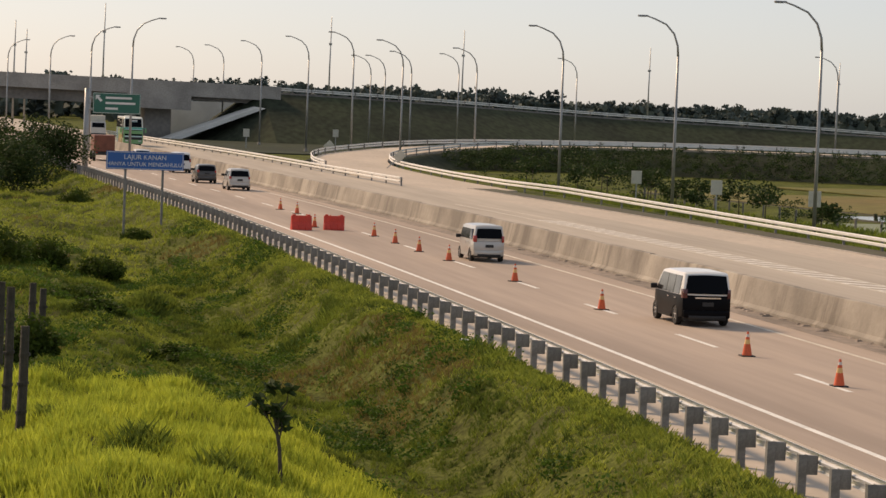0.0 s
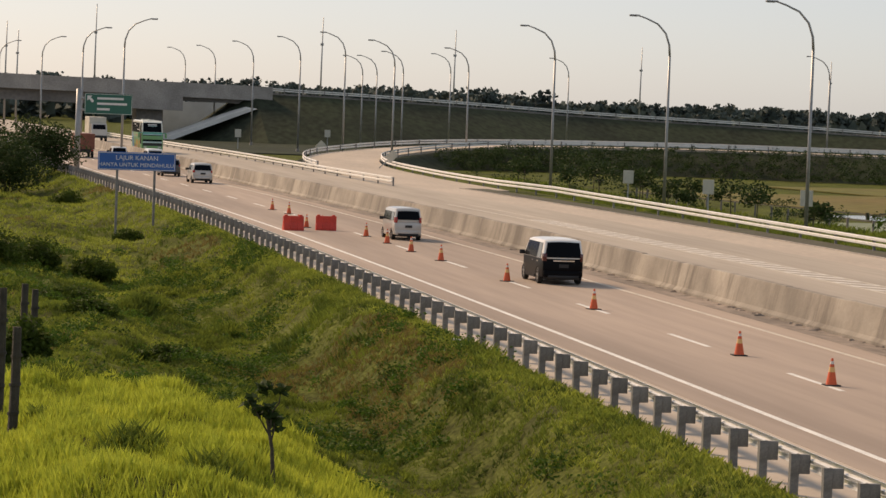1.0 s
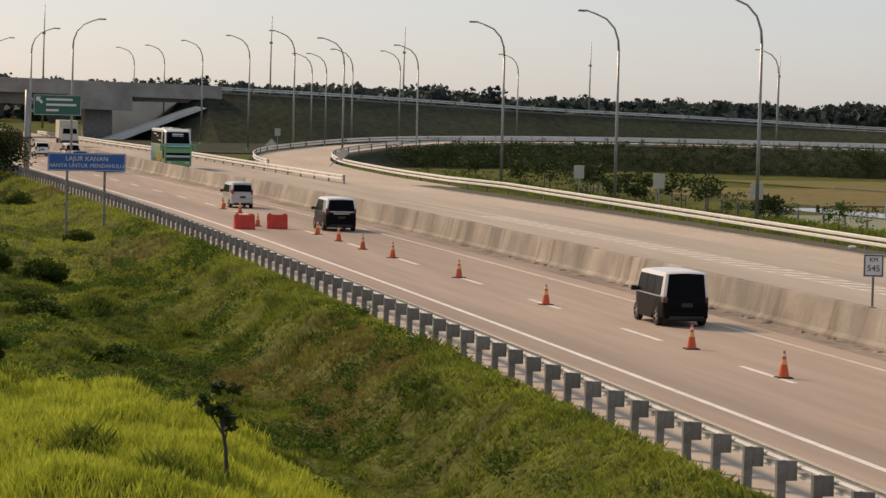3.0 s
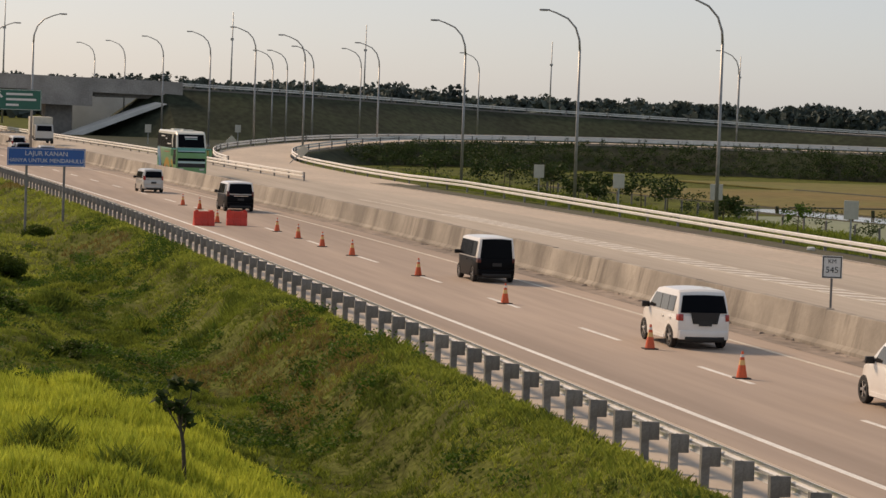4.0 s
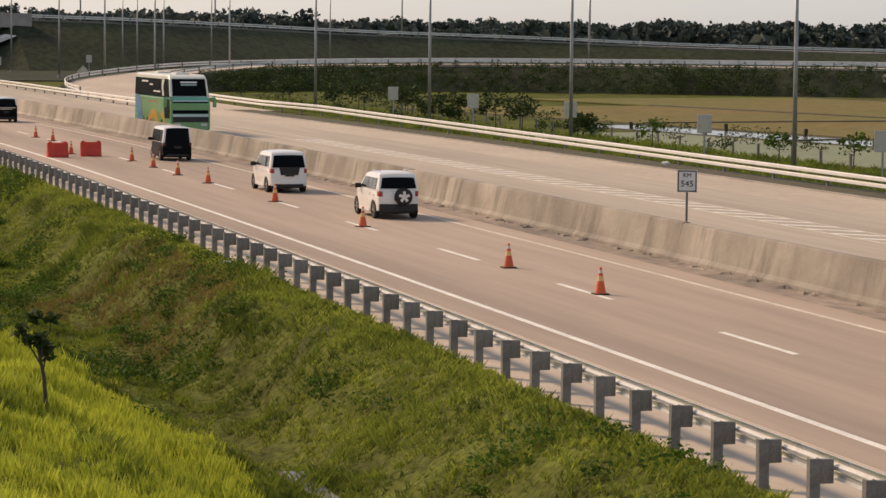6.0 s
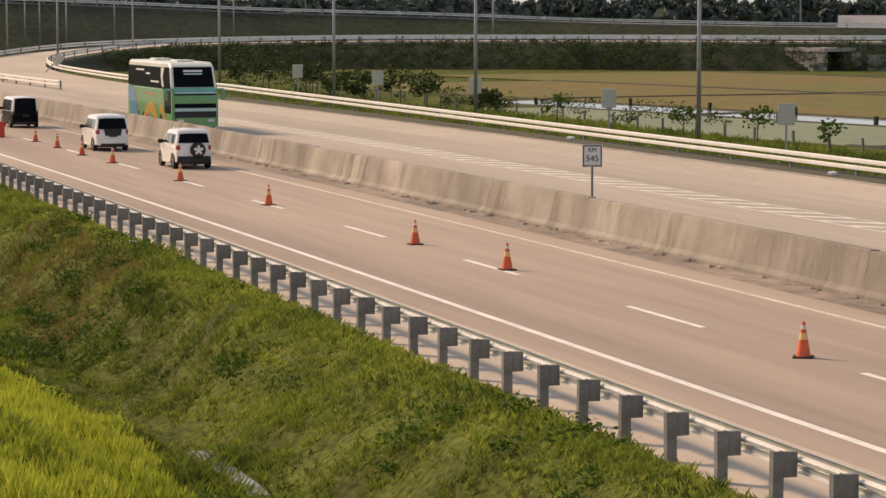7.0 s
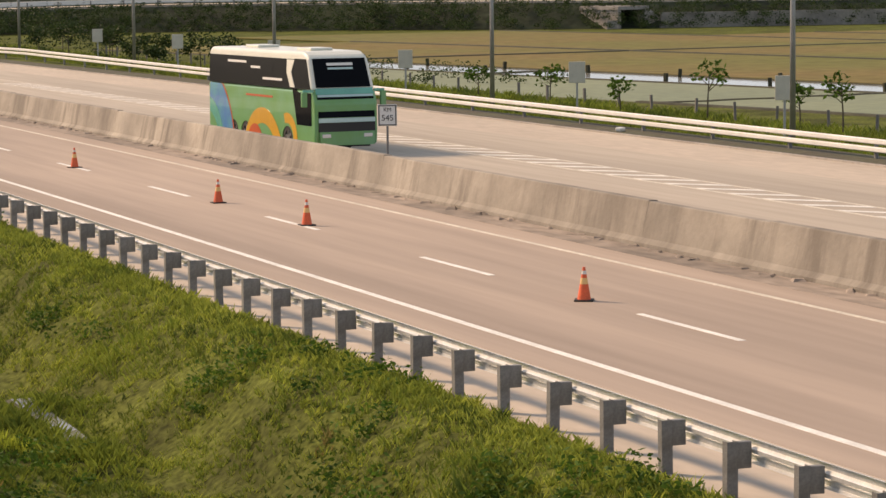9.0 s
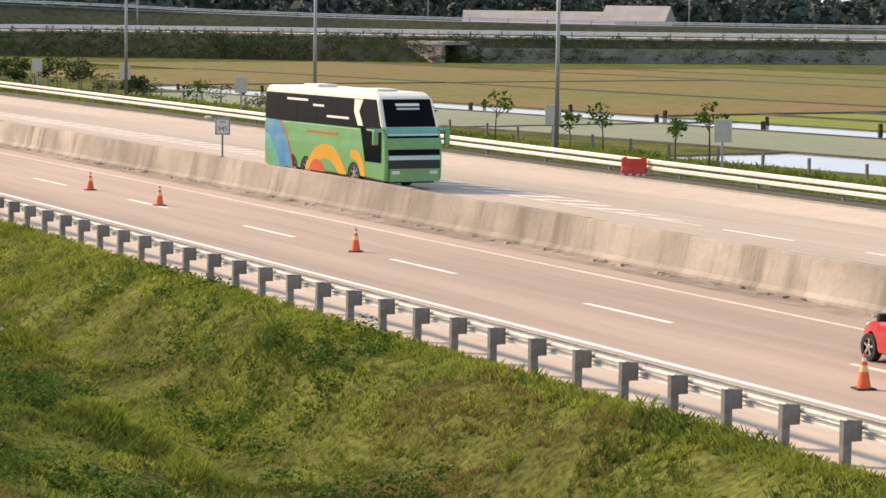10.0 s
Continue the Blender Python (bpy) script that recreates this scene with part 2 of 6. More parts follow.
M["box_grey"] = mat("pale_grey_panel", (0.60, 0.56, 0.46), 0.6, var=0.12, scale=2)
M["bark"] = mat("bark", (0.10, 0.08, 0.055), 0.95, var=0.4, scale=6, bump=0.6)
M["bamboo"] = mat("old_timber", (0.075, 0.062, 0.045), 0.9, var=0.4, scale=5, bump=0.5, rand=0.2)
M["grass_bright"] = leafy("grass_bright", (0.54, 0.58, 0.085), (0.37, 0.43, 0.06), trans=0.42, scale=0.5)
M["grass_mid"] = leafy("grass_mid", (0.26, 0.315, 0.052), (0.082, 0.122, 0.025), trans=0.40, scale=0.55)
M["grass_dry"] = leafy("grass_dry", (0.30, 0.23, 0.075), (0.21, 0.16, 0.055), trans=0.35, scale=0.4)
M["grass_light"] = leafy("grass_light", (0.40, 0.44, 0.08), (0.235, 0.28, 0.05), trans=0.42, scale=0.45)
M["leaf"] = leafy("leaf_green", (0.085, 0.165, 0.025), (0.045, 0.09, 0.015), trans=0.35, scale=0.5)
M["leaf_dark"] = leafy("leaf_dark", (0.052, 0.085, 0.026), (0.034, 0.055, 0.018), trans=0.25, scale=0.5)
M["leaf_bush"] = leafy("leaf_bush", (0.085, 0.13, 0.022), (0.055, 0.085, 0.016), trans=0.3, scale=0.6)
# grey-blue leaf colour holds the haze of distance; no haze is rendered
M["leaf_far_hazed"] = leafy("far_woods", (0.10, 0.125, 0.105), (0.065, 0.085, 0.078), trans=0.1, scale=0.02)
M["roof_far"] = mat("grey_roof", (0.35, 0.33, 0.32), 0.8, var=0.2, scale=0.3)
M["wall_white"] = mat("white_wall", (0.65, 0.63, 0.58), 0.8, var=0.15, scale=0.4)


# ---- mesh helpers ----
def mesh_of(name, bm, m, smooth=False):
    me = bpy.data.meshes.new(name)
    bm.normal_update()
    bm.to_mesh(me)
    bm.free()
    me.materials.append(m)
    if smooth:
        me.polygons.foreach_set("use_smooth", [True] * len(me.polygons))
    return me


def part(name, bm, m, parent=None, label="", smooth=False, at=None):
    ob = new(name, mesh_of(name, bm, m, smooth))
    if parent:
        ob.parent = parent
    if at is not None:
        ob.matrix_basis = at
    if label:
        tagged(ob, label=label)
    return ob


def soup(name, verts, faces, m, parent=None):
    me = bpy.data.meshes.new(name)
    me.from_pydata(verts, [], faces)
    me.materials.append(m)
    ob = new(name, me)
    if parent:
        ob.parent = parent
    return ob


def thing(name, label, category, m=None, group=""):
    ob = new(name)
    ob.empty_display_size = 0.2
    tagged(ob, label, category, group)
    if m is not None:
        ob.matrix_basis = m
    return ob


def box(bm, x0, x1, y0, y1, z0, z1, bevel=0.0, m=None):
    vs = [bm.verts.new(v) for v in ((x0, y0, z0), (x1, y0, z0), (x1, y1, z0), (x0, y1, z0), (x0, y0, z1), (x1, y0, z1), (x1, y1, z1), (x0, y1, z1))]
    fs = [bm.faces.new([vs[i] for i in f]) for f in ((3, 2, 1, 0), (4, 5, 6, 7), (0, 1, 5, 4), (1, 2, 6, 5), (2, 3, 7, 6), (3, 0, 4, 7))]
    if bevel:
        es = list({e for f in fs for e in f.edges})
        r = bmesh.ops.bevel(bm, geom=es, offset=bevel, segments=2, affect='EDGES', profile=0.5)
        vs = list({v for f in r["faces"] for v in f.verts} | {v for v in vs if v.is_valid})
    if m is not None:
        bmesh.ops.transform(bm, matrix=m, verts=[v for v in vs if v.is_valid])
    return vs


def tube(bm, pts, r0, r1=None, n=8):
    """A round bar along points, tapering from r0 to r1."""
    r1 = r0 if r1 is None else r1
    rings = []
    pts = [Vector(p) for p in pts]
    for i, p in enumerate(pts):
        d = (pts[min(i + 1, len(pts) - 1)] - pts[max(i - 1, 0)]).normalized()
        u = d.cross(Vector((0, 1, 0.01))).normalized()
        if u.length < 0.5:
            u = Vector((1, 0, 0))
        w = d.cross(u)
        r = r0 + (r1 - r0) * i / (len(pts) - 1)
        rings.append([bm.verts.new(p + (u * math.cos(a) + w * math.sin(a)) * r) for a in (2 * math.pi * k / n for k in range(n))])
    for a, b in zip(rings, rings[1:]):
        for k in range(n):
            bm.faces.new((a[k], a[(k + 1) % n], b[(k + 1) % n], b[k]))
    bm.faces.new(rings[0][::-1])
    bm.faces.new(rings[-1])


def loft(bm, sections, cap=True):
    """Closed rings of equal length joined to a skin."""
    rings = [[bm.verts.new(p) for p in s] for s in sections]
    n = len(rings[0])
    for a, b in zip(rings, rings[1:]):
        for k in range(n):
            bm.faces.new((a[k], a[(k + 1) % n], b[(k + 1) % n], b[k]))
    if cap:
        bm.faces.new(rings[0][::-1])
        bm.faces.new(rings[-1])
    bmesh.ops.recalc_face_normals(bm, faces=bm.faces)


def disc_x(bm, x0, x1, r, y=0, z=0, n=24, r1=None):
    r1 = r if r1 is None else r1
    a = [bm.verts.new((x0, y + r * math.cos(t), z + r * math.sin(t))) for t in (2 * math.pi * k / n for k in range(n))]
    b = [bm.verts.new((x1, y + r1 * math.cos(t), z + r1 * math.sin(t))) for t in (2 * math.pi * k / n for k in range(n))]
    for k in range(n):
        bm.faces.new((a[k], a[(k + 1) % n], b[(k + 1) % n], b[k]))
    bm.faces.new(a[::-1])
    bm.faces.new(b)
    bmesh.ops.recalc_face_normals(bm, faces=bm.faces)


# ---- plan ----
CURVE_Y = (-200, 80, 125, 157, 182, 209, 246, 300, 353, 440, 800, 1500)
CURVE_X = (0, 0, -0.45, -1.2, -2.2, -3.5, -5.1, -6.9, -10.2, -15, -34, -72)


def cx(y):
    """Sideways shift of the motorway's axis as it bends to the left."""
    return sum(float(np.interp(y + d, CURVE_Y, CURVE_X)) for d in (-18, -9, 0, 9, 18)) / 5


def ys_along(y0, y1, step=4.0):
    n = max(1, int(round((y1 - y0) / step)))
    return [y0 + (y1 - y0) * i / n for i in range(n + 1)]


def sweep(bm, profile, ys, closed=False, shift=cx):
    """A profile of (x, z) points swept along the motorway."""
    rings = [[bm.verts.new((x + shift(y), y, z)) for x, z in profile] for y in ys]
    n = len(profile)
    for a, b in zip(rings, rings[1:]):
        for k in range(n if closed else n - 1):
            bm.faces.new((a[k], b[k], b[(k + 1) % n], a[(k + 1) % n]))
    if closed:
        bm.faces.new(rings[0])
        bm.faces.new(rings[-1][::-1])
    bmesh.ops.recalc_face_normals(bm, faces=bm.faces)


def slab(bm, x0, x1, ys, z0=-0.12, z1=0.0):
    sweep(bm, [(x0, z0), (x0, z1), (x1, z1), (x1, z0)], ys, True)


def smooth01(t):
    t = min(1.0, max(0.0, t))
    return t * t * (3 - 2 * t)


def ground_z(x, y):
    s = 14.35 + cx(y) - x
    if s <= 0:
        r = x - 46.2
        if r <= 0:
            return -0.16
        return -0.16 - 0.75 * smooth01((r - 0.8) / 7)
    deep = 1.9 - 1.0 * smooth01((y - 85) / 70)
    z = -0.03 - deep * smooth01((s - 0.5) / 3.4)
    z += (deep - 0.9) * smooth01((s - 4.2) / 6)
    z += 1.0 * math.exp(-(((x - 3.5) / 5.2) ** 2 + ((y - 52) / 14) ** 2))
    k = smooth01(s / 2)
    z += k * (0.50 * noise.noise((x * 0.22, y * 0.10, 3)) + 0.26 * noise.noise((x * 0.6, y * 0.3, 8)) + 0.34 * noise.noise((x * 0.9, y * 0.5, 5)))
    return z


# ---- ground ----
def spaced(a, b, step):
    return [a + (b - a) * i / int(round((b - a) / step)) for i in range(int(round((b - a) / step)) + 1)]


def build_ground():
    xs = [-4000, -1500, -600, -250, -120, -60, -35] + spaced(-22, 13.9, 0.55) + [14.2, 16, 22, 32, 42, 46] + spaced(47, 56, 1.4) + [58, 62, 70, 90, 120, 200, 400, 800, 1600, 4000]
    ys = [-2000, -600, -200, -80, -40, -20] + spaced(-8, 190, 0.9) + spaced(192, 320, 4) + [340, 380, 440, 600, 900, 1500, 2500, 4500]
    verts = [(x, y, ground_z(x, y)) for y in ys for x in xs]
    n = len(xs)
    faces = [(j * n + i, j * n + i + 1, (j + 1) * n + i + 1, (j + 1) * n + i) for j in range(len(ys) - 1) for i in range(n - 1)]
    ob = soup("ground", verts, faces, M["soil"])
    ob.data.polygons.foreach_set("use_smooth", [True] * len(ob.data.polygons))
    tagged(ob, "rough green roadside ground with low humps and bare patches", "ground", kind="structure")


build_ground()

FAR = ys_along(-60, 700, 5)


def strip(name, x0, x1, m, label, ys=FAR, z0=-0.14, z1=0.0, category="road"):
    bm = bmesh.new()
    slab(bm, x0, x1, ys, z0, z1)
    return tagged(part(name, bm, m), label, category, kind="structure")


strip("road", 16.75, 26.3, M["concrete_road"], "pale pinkish concrete carriageway with faint wear tracks")
strip("shoulder", 14.38, 16.75, M["concrete_shoulder"], "paler concrete hard shoulder beside the guardrail", z1=-0.004)
strip("road", 27.4, 40.4, M["concrete_far"], "pale concrete carriageway for oncoming traffic")
strip("exit_lane", 40.4, 44.1, M["concrete_shoulder"], "pale concrete exit lane beside the far guardrail", ys=ys_along(-60, 222, 4), z1=-0.004)
strip("verge", 44.1, 46.4, M["verge"], "narrow strip of short dry turf under the guardrail", ys=ys_along(-60, 216, 4), z0=-0.2, z1=0.03, category="verge")
bm = bmesh.new()
sweep(bm, [(44.08, -0.14), (44.08, 0.06), (44.2, 0.06), (44.2, -0.14)], ys_along(-60, 216, 4), True)
tagged(part("kerb", bm, M["concrete"]), "low grey concrete edge kerb", "kerb", kind="structure")


strip("gutter", 25.55, 26.46, M["gutter"], "strip of dark damp dirt along the barrier foot", z1=0.006, category="gutter")


# ---- road markings ----
def marking(x0, x1, ys, m=None, name="edge_line", label="solid white edge line painted on the road"):
    bm = bmesh.new()
    slab(bm, x0, x1, ys, 0.0, 0.005)
    return tagged(part(name, bm, m or M["paint_white"]), label, "road marking", kind="structure")


marking(17.60, 17.77, ys_along(-40, 420, 4))
marking(24.5, 24.64, ys_along(-40, 420, 4), M["paint_worn"], label="faded edge line beside the median barrier")
marking(28.7, 28.85, ys_along(-40, 420, 4), M["paint_worn"], label="faded edge line beside the median barrier")
for k in range(-10, 30):
    y0 = 74.85 + k * 11.55
    bm = bmesh.new()
    slab(bm, 21.06, 21.21, ys_along(y0, y0 + 4.2, 2.1), 0.0, 0.005)
    tagged(part("lane_dash", bm, M["paint_white"]), "white lane dash on concrete", "road marking", "lane dashes", kind="structure")
for k in range(-4, 30):
    y0 = k * 11.55
    bm = bmesh.new()
    slab(bm, 32.0, 32.13, ys_along(y0, y0 + 4.2, 2.1), 0.0, 0.005)
    tagged(part("lane_dash", bm, M["paint_worn"]), "faded lane dash on the far carriageway", "road marking", "lane dashes", kind="structure")
marking(35.0, 35.13, ys_along(52, 180, 4), M["paint_worn"], label="faded border of the hatched gore")
marking(36.45, 36.55, ys_along(62, 180, 4), M["paint_worn"], label="faded border of the hatched gore")
for k in range(50):
    y0 = 54 + k * 2.1
    x1 = 36.45 if y0 > 62 else 35.5 + 0.95 * (y0 - 54) / 8
    bm = bmesh.new()
    a = [bm.verts.new((x + cx(y0), y, 0.005)) for x, y in ((35.15, y0 + 1.5), (x1, y0), (x1, y0 + 0.5), (35.15, y0 + 2.0))]
    b = [bm.verts.new(v.co + Vector((0, 0, -0.005))) for v in a]
    bm.faces.new(a)
    for i in range(4):
        bm.faces.new((a[i], b[i], b[(i + 1) % 4], a[(i + 1) % 4]))
    tagged(part("gore_hatch", bm, M["paint_white"]), "white hatch bar", "road marking", "gore hatching", kind="structure")
for k in range(7):
    y0 = 46.5 - k * 8.2
    bm = bmesh.new()
    slab(bm, 35.0, 35.14, ys_along(y0, y0 + 4.2, 2.1), 0.0, 0.005)
    tagged(part("lane_dash", bm, M["paint_white"]), "white dash at the mouth of the exit lane", "road marking", "lane dashes", kind="structure")


# ---- median barrier ----
def build_barrier():
    top = thing("median_barrier", "stained precast concrete median barrier with dark streaks", "barrier")
    tagged(top, kind="structure")
    prof = [(26.47, -0.05), (26.48, 0.09), (26.60, 0.20), (26.78, 1.02), (26.80, 1.04), (27.00, 1.04), (27.02, 1.02), (27.20, 0.20), (27.32, 0.09), (27.33, -0.05)]
    y = -40.0
    i = 0
    while y < 420:
        n = 6.0
        bm = bmesh.new()
        dz = 0.012 * math.sin(i * 2.4)
        sweep(bm, [(x, z + (dz if z > 0.5 else 0)) for x, z in prof], [y + 0.004, y + 2, y + 4, y + n - 0.004], True)
        part("barrier_segment", bm, M["barrier"], top)
        y += n
        i += 1


build_barrier()


def mortar_spill():
    """Broken crusts of bedding mortar along the barrier's foot."""
    r = random.Random(31)
    bm = bmesh.new()
    y = 20.0
    while y < 125:
        n = r.choice((1, 1, 2, 3))
        for _ in range(n):
            w, d, h = r.uniform(0.08, 0.22), r.uniform(0.12, 0.45), r.uniform(0.02, 0.07)
            yy = y + r.uniform(-0.5, 0.5)
            x = 26.36 + cx(yy) + r.uniform(-0.16, 0.06)
            vs = box(bm, -w, w, -d, d, -0.02, h, 0.0)
            for v in vs:
                k = 0.55 if v.co.z > 0 else 1.0
                v.co = Vector((v.co.x * k * r.uniform(0.7, 1.2), v.co.y * k * r.uniform(0.7, 1.2), v.co.z * r.uniform(0.7, 1.2)))
            bmesh.ops.transform(bm, matrix=pose(x, yy, 0, 0, 0, r.uniform(-40, 40)), verts=vs)
        y += r.uniform(0.5, 2.4)
    tagged(part("mortar_spill", bm, M["gutter"]), "broken lumps of grey mortar along the barrier foot", "rubble", kind="stuff")


mortar_spill()


# ---- guardrails ----
def beam_profile(x, z, side):
    """The double wave of a steel guardrail, at x, its face towards side."""
    w = [(0, 0), (0.05, 0.03), (0.05, 0.09), (0.0, 0.13), (0.0, 0.18), (0.05, 0.22), (0.05, 0.28), (0, 0.31)]
    out = [(x + side * a, z + b) for a, b in w]
    back = [(x + side * (a - 0.012), z + b) for a, b in reversed(w)]
    return out + back


def build_left_guardrail():
    rail = tagged(thing("guardrail", "galvanised steel guardrail on closely set grey posts", "guardrail"), kind="structure")
    for k in range(-6, 36):
        bm = bmesh.new()
        y0 = k * 6.0
        sweep(bm, beam_profile(14.72, 0.41, 1), [y0, y0 + 3, y0 + 6.02], True)
        part("beam", bm, M["galv"], rail)
    bp = bmesh.new()
    box(bp, -0.075, 0.075, -0.012, 0.0, -0.9, 0.70)
    box(bp, -0.075, -0.06, 0.0, 0.11, -0.9, 0.70)
    box(bp, 0.06, 0.075, 0.0, 0.11, -0.9, 0.70)
    box(bp, 0.075, 0.27, 0.0, 0.10, 0.36, 0.69, 0.008)
    post = mesh_of("post", bp, M["post_steel"])
    for k in range(-22, 150):
        y = 30.95 + k * 1.825
        ob = new("post", post)
        ob.parent = rail
        ob.matrix_basis = pose(14.42 + cx(y), y, 0, 0, 0.8 * math.sin(k * 1.7), 1.5 * math.sin(k * 2.3))


build_left_guardrail()


def run_rail(name, pts, label, z=0.0, spacing=4.0, material="rail_far", side=1):
    """A guardrail along a path of (x, y, z): two pale beams on short posts."""
    rail = tagged(thing(name, label, "guardrail"), kind="structure")
    P = [Vector(p) for p in pts]
    for zz in (0.33, 0.60):
        bm = bmesh.new()
        secs = []
        for i, p in enumerate(P):
            d = (P[min(i + 1, len(P) - 1)] - P[max(i - 1, 0)])
            nrm = Vector((d.y, -d.x, 0)).normalized()
            prof = [(0.0, -0.09), (-0.06, -0.055), (-0.06, 0.055), (0.0, 0.09), (0.02, 0.09), (0.02, -0.09)]
            secs.append([p + nrm * a * side + Vector((0, 0, zz + b)) for a, b in prof])
        loft(bm, secs)
        part("beam", bm, M[material], rail)
    bp = bmesh.new()
    box(bp, -0.06, 0.06, -0.05, 0.05, -0.6, 0.66)
    post = mesh_of("post", bp, M["post_steel"])
    for a, b in zip(P, P[1:]):
        n = max(1, int((b - a).length / spacing))
        for i in range(n):
            q = a.lerp(b, i / n)
            ob = new("post", post)
            ob.parent = rail
            ob.matrix_basis = Matrix.Translation(q + Vector((b.y - a.y, a.x - b.x, 0)).normalized() * 0.10 * side)
    return rail


def path_of(pts, n):
    """A smooth curve through points (Catmull-Rom), n steps a span."""
    P = [Vector(p) for p in pts]
    P = [P[0] * 2 - P[1]] + P + [P[-1] * 2 - P[-2]]
    out = []
    for i in range(1, len(P) - 2):
        a, b, c, d = P[i - 1:i + 3]
        for k in range(n):
            t = k / n
            out.append(0.5 * (2 * b + (c - a) * t + (2 * a - 5 * b + 4 * c - d) * t * t + (3 * b - a - 3 * c + d) * t ** 3))
    out.append(P[-2])
    return out


def offset_path(path, d):
    out = []
    for i, p in enumerate(path):
        v = path[min(i + 1, len(path) - 1)] - path[max(i - 1, 0)]
        out.append(p + Vector((v.y, -v.x, 0)).normalized() * d)
    return out


# ramp that leaves to the right, climbs a low bank and runs off behind the fields
RAMP = path_of([(40.0, 214, 0), (39.8, 248.5, 0), (41.0, 284, 0.2), (47.0, 312, 0.7), (62.3, 330, 1.7), (85.7, 331, 2.2), (112, 320, 2.3), (134, 306, 2.3), (162, 303, 2.2), (222, 298, 2.1), (360, 286, 2.1), (600, 270, 2.1)], 6)
run_rail("guardrail", [(45.5, y, 0) for y in ys_along(-60, 205, 6)] + [(p.x, p.y, p.z) for p in offset_path(RAMP, 4.1)][1:40], "pale steel guardrail with two beams beside the exit ramp")
run_rail("guardrail", [(p.x, p.y, p.z) for p in offset_path(RAMP, 4.1)][39:], "pale steel guardrail along the ramp bank")
run_rail("guardrail", [(p.x, p.y, p.z) for p in offset_path(RAMP, -4.1)][9:], "pale steel guardrail on the far edge of the ramp")
run_rail("guardrail", [(39.0 + cx(y), y, 0.02) for y in ys_along(217, 445, 6)], "pale steel guardrail behind the gore island")


def ribbon(name, path, half, m, label, thick=0.3, category="road"):
    bm = bmesh.new()
    secs = []
    for p, a, b in zip(path, offset_path(path, -half), offset_path(path, half)):
        secs.append([a, b, b - Vector((0, 0, thick)), a - Vector((0, 0, thick))])
    loft(bm, secs)
    return tagged(part(name, bm, m), label, category, kind="structure")


def bank(name, path, half, foot, m, label, base=-0.95):
    """An earth bank under a road: crest just below the road, sides sloping out to the fields."""
    bm = bmesh.new()
    secs = []
    for i, p in enumerate(path):
        v = path[min(i + 1, len(path) - 1)] - path[max(i - 1, 0)]
        n = Vector((v.y, -v.x, 0)).normalized()
        h = max(0.05, p.z - base)
        secs.append([p - n * (half + foot * h) + Vector((0, 0, -h)), p - n * half + Vector((0, 0, -0.25)), p + n * half + Vector((0, 0, -0.25)), p + n * (half + foot * h) + Vector((0, 0, -h))])
    rings = [[bm.verts.new(q) for q in s] for s in secs]
    for a, b in zip(rings, rings[1:]):
        for k in range(3):
            bm.faces.new((a[k], b[k], b[k + 1], a[k + 1]))
    bm.faces.new(rings[0])
    bm.faces.new(rings[-1][::-1])
    bmesh.ops.recalc_face_normals(bm, faces=bm.faces)
    return tagged(part(name, bm, m), label, "embankment", kind="structure")


ribbon("ramp_road", RAMP, 3.9, M["concrete_shoulder"], "pale concrete exit ramp curving away")
bank("ramp_bank", RAMP[14:], 4.6, 1.7, M["slope"], "dark overgrown bank under the ramp")
UPPER = path_of([(47, 431, 7.5), (60, 432.5, 7.1), (78, 443, 6.5), (103, 459, 5.6), (140, 464, 4.6), (170, 456, 3.6), (215, 425, 2.8), (290, 360, 2.6), (420, 280, 2.6), (700, 130, 2.6)], 5)
ribbon("upper_road", UPPER, 5.5, M["concrete_dark"], "elevated approach road seen edge on", 0.5)
bank("upper_bank", [Vector((35.0, 430.6, -0.7)), Vector((39.0, 430.7, 1.9)), Vector((43.0, 430.8, 4.7))] + UPPER, 5.8, 2.0, M["slope"], "tall dark turf embankment of the flyover approach")
run_rail("guardrail", [(p.x, p.y, p.z + 0.05) for p in offset_path(UPPER, 5.2)], "pale steel guardrail on the flyover approach", spacing=6)


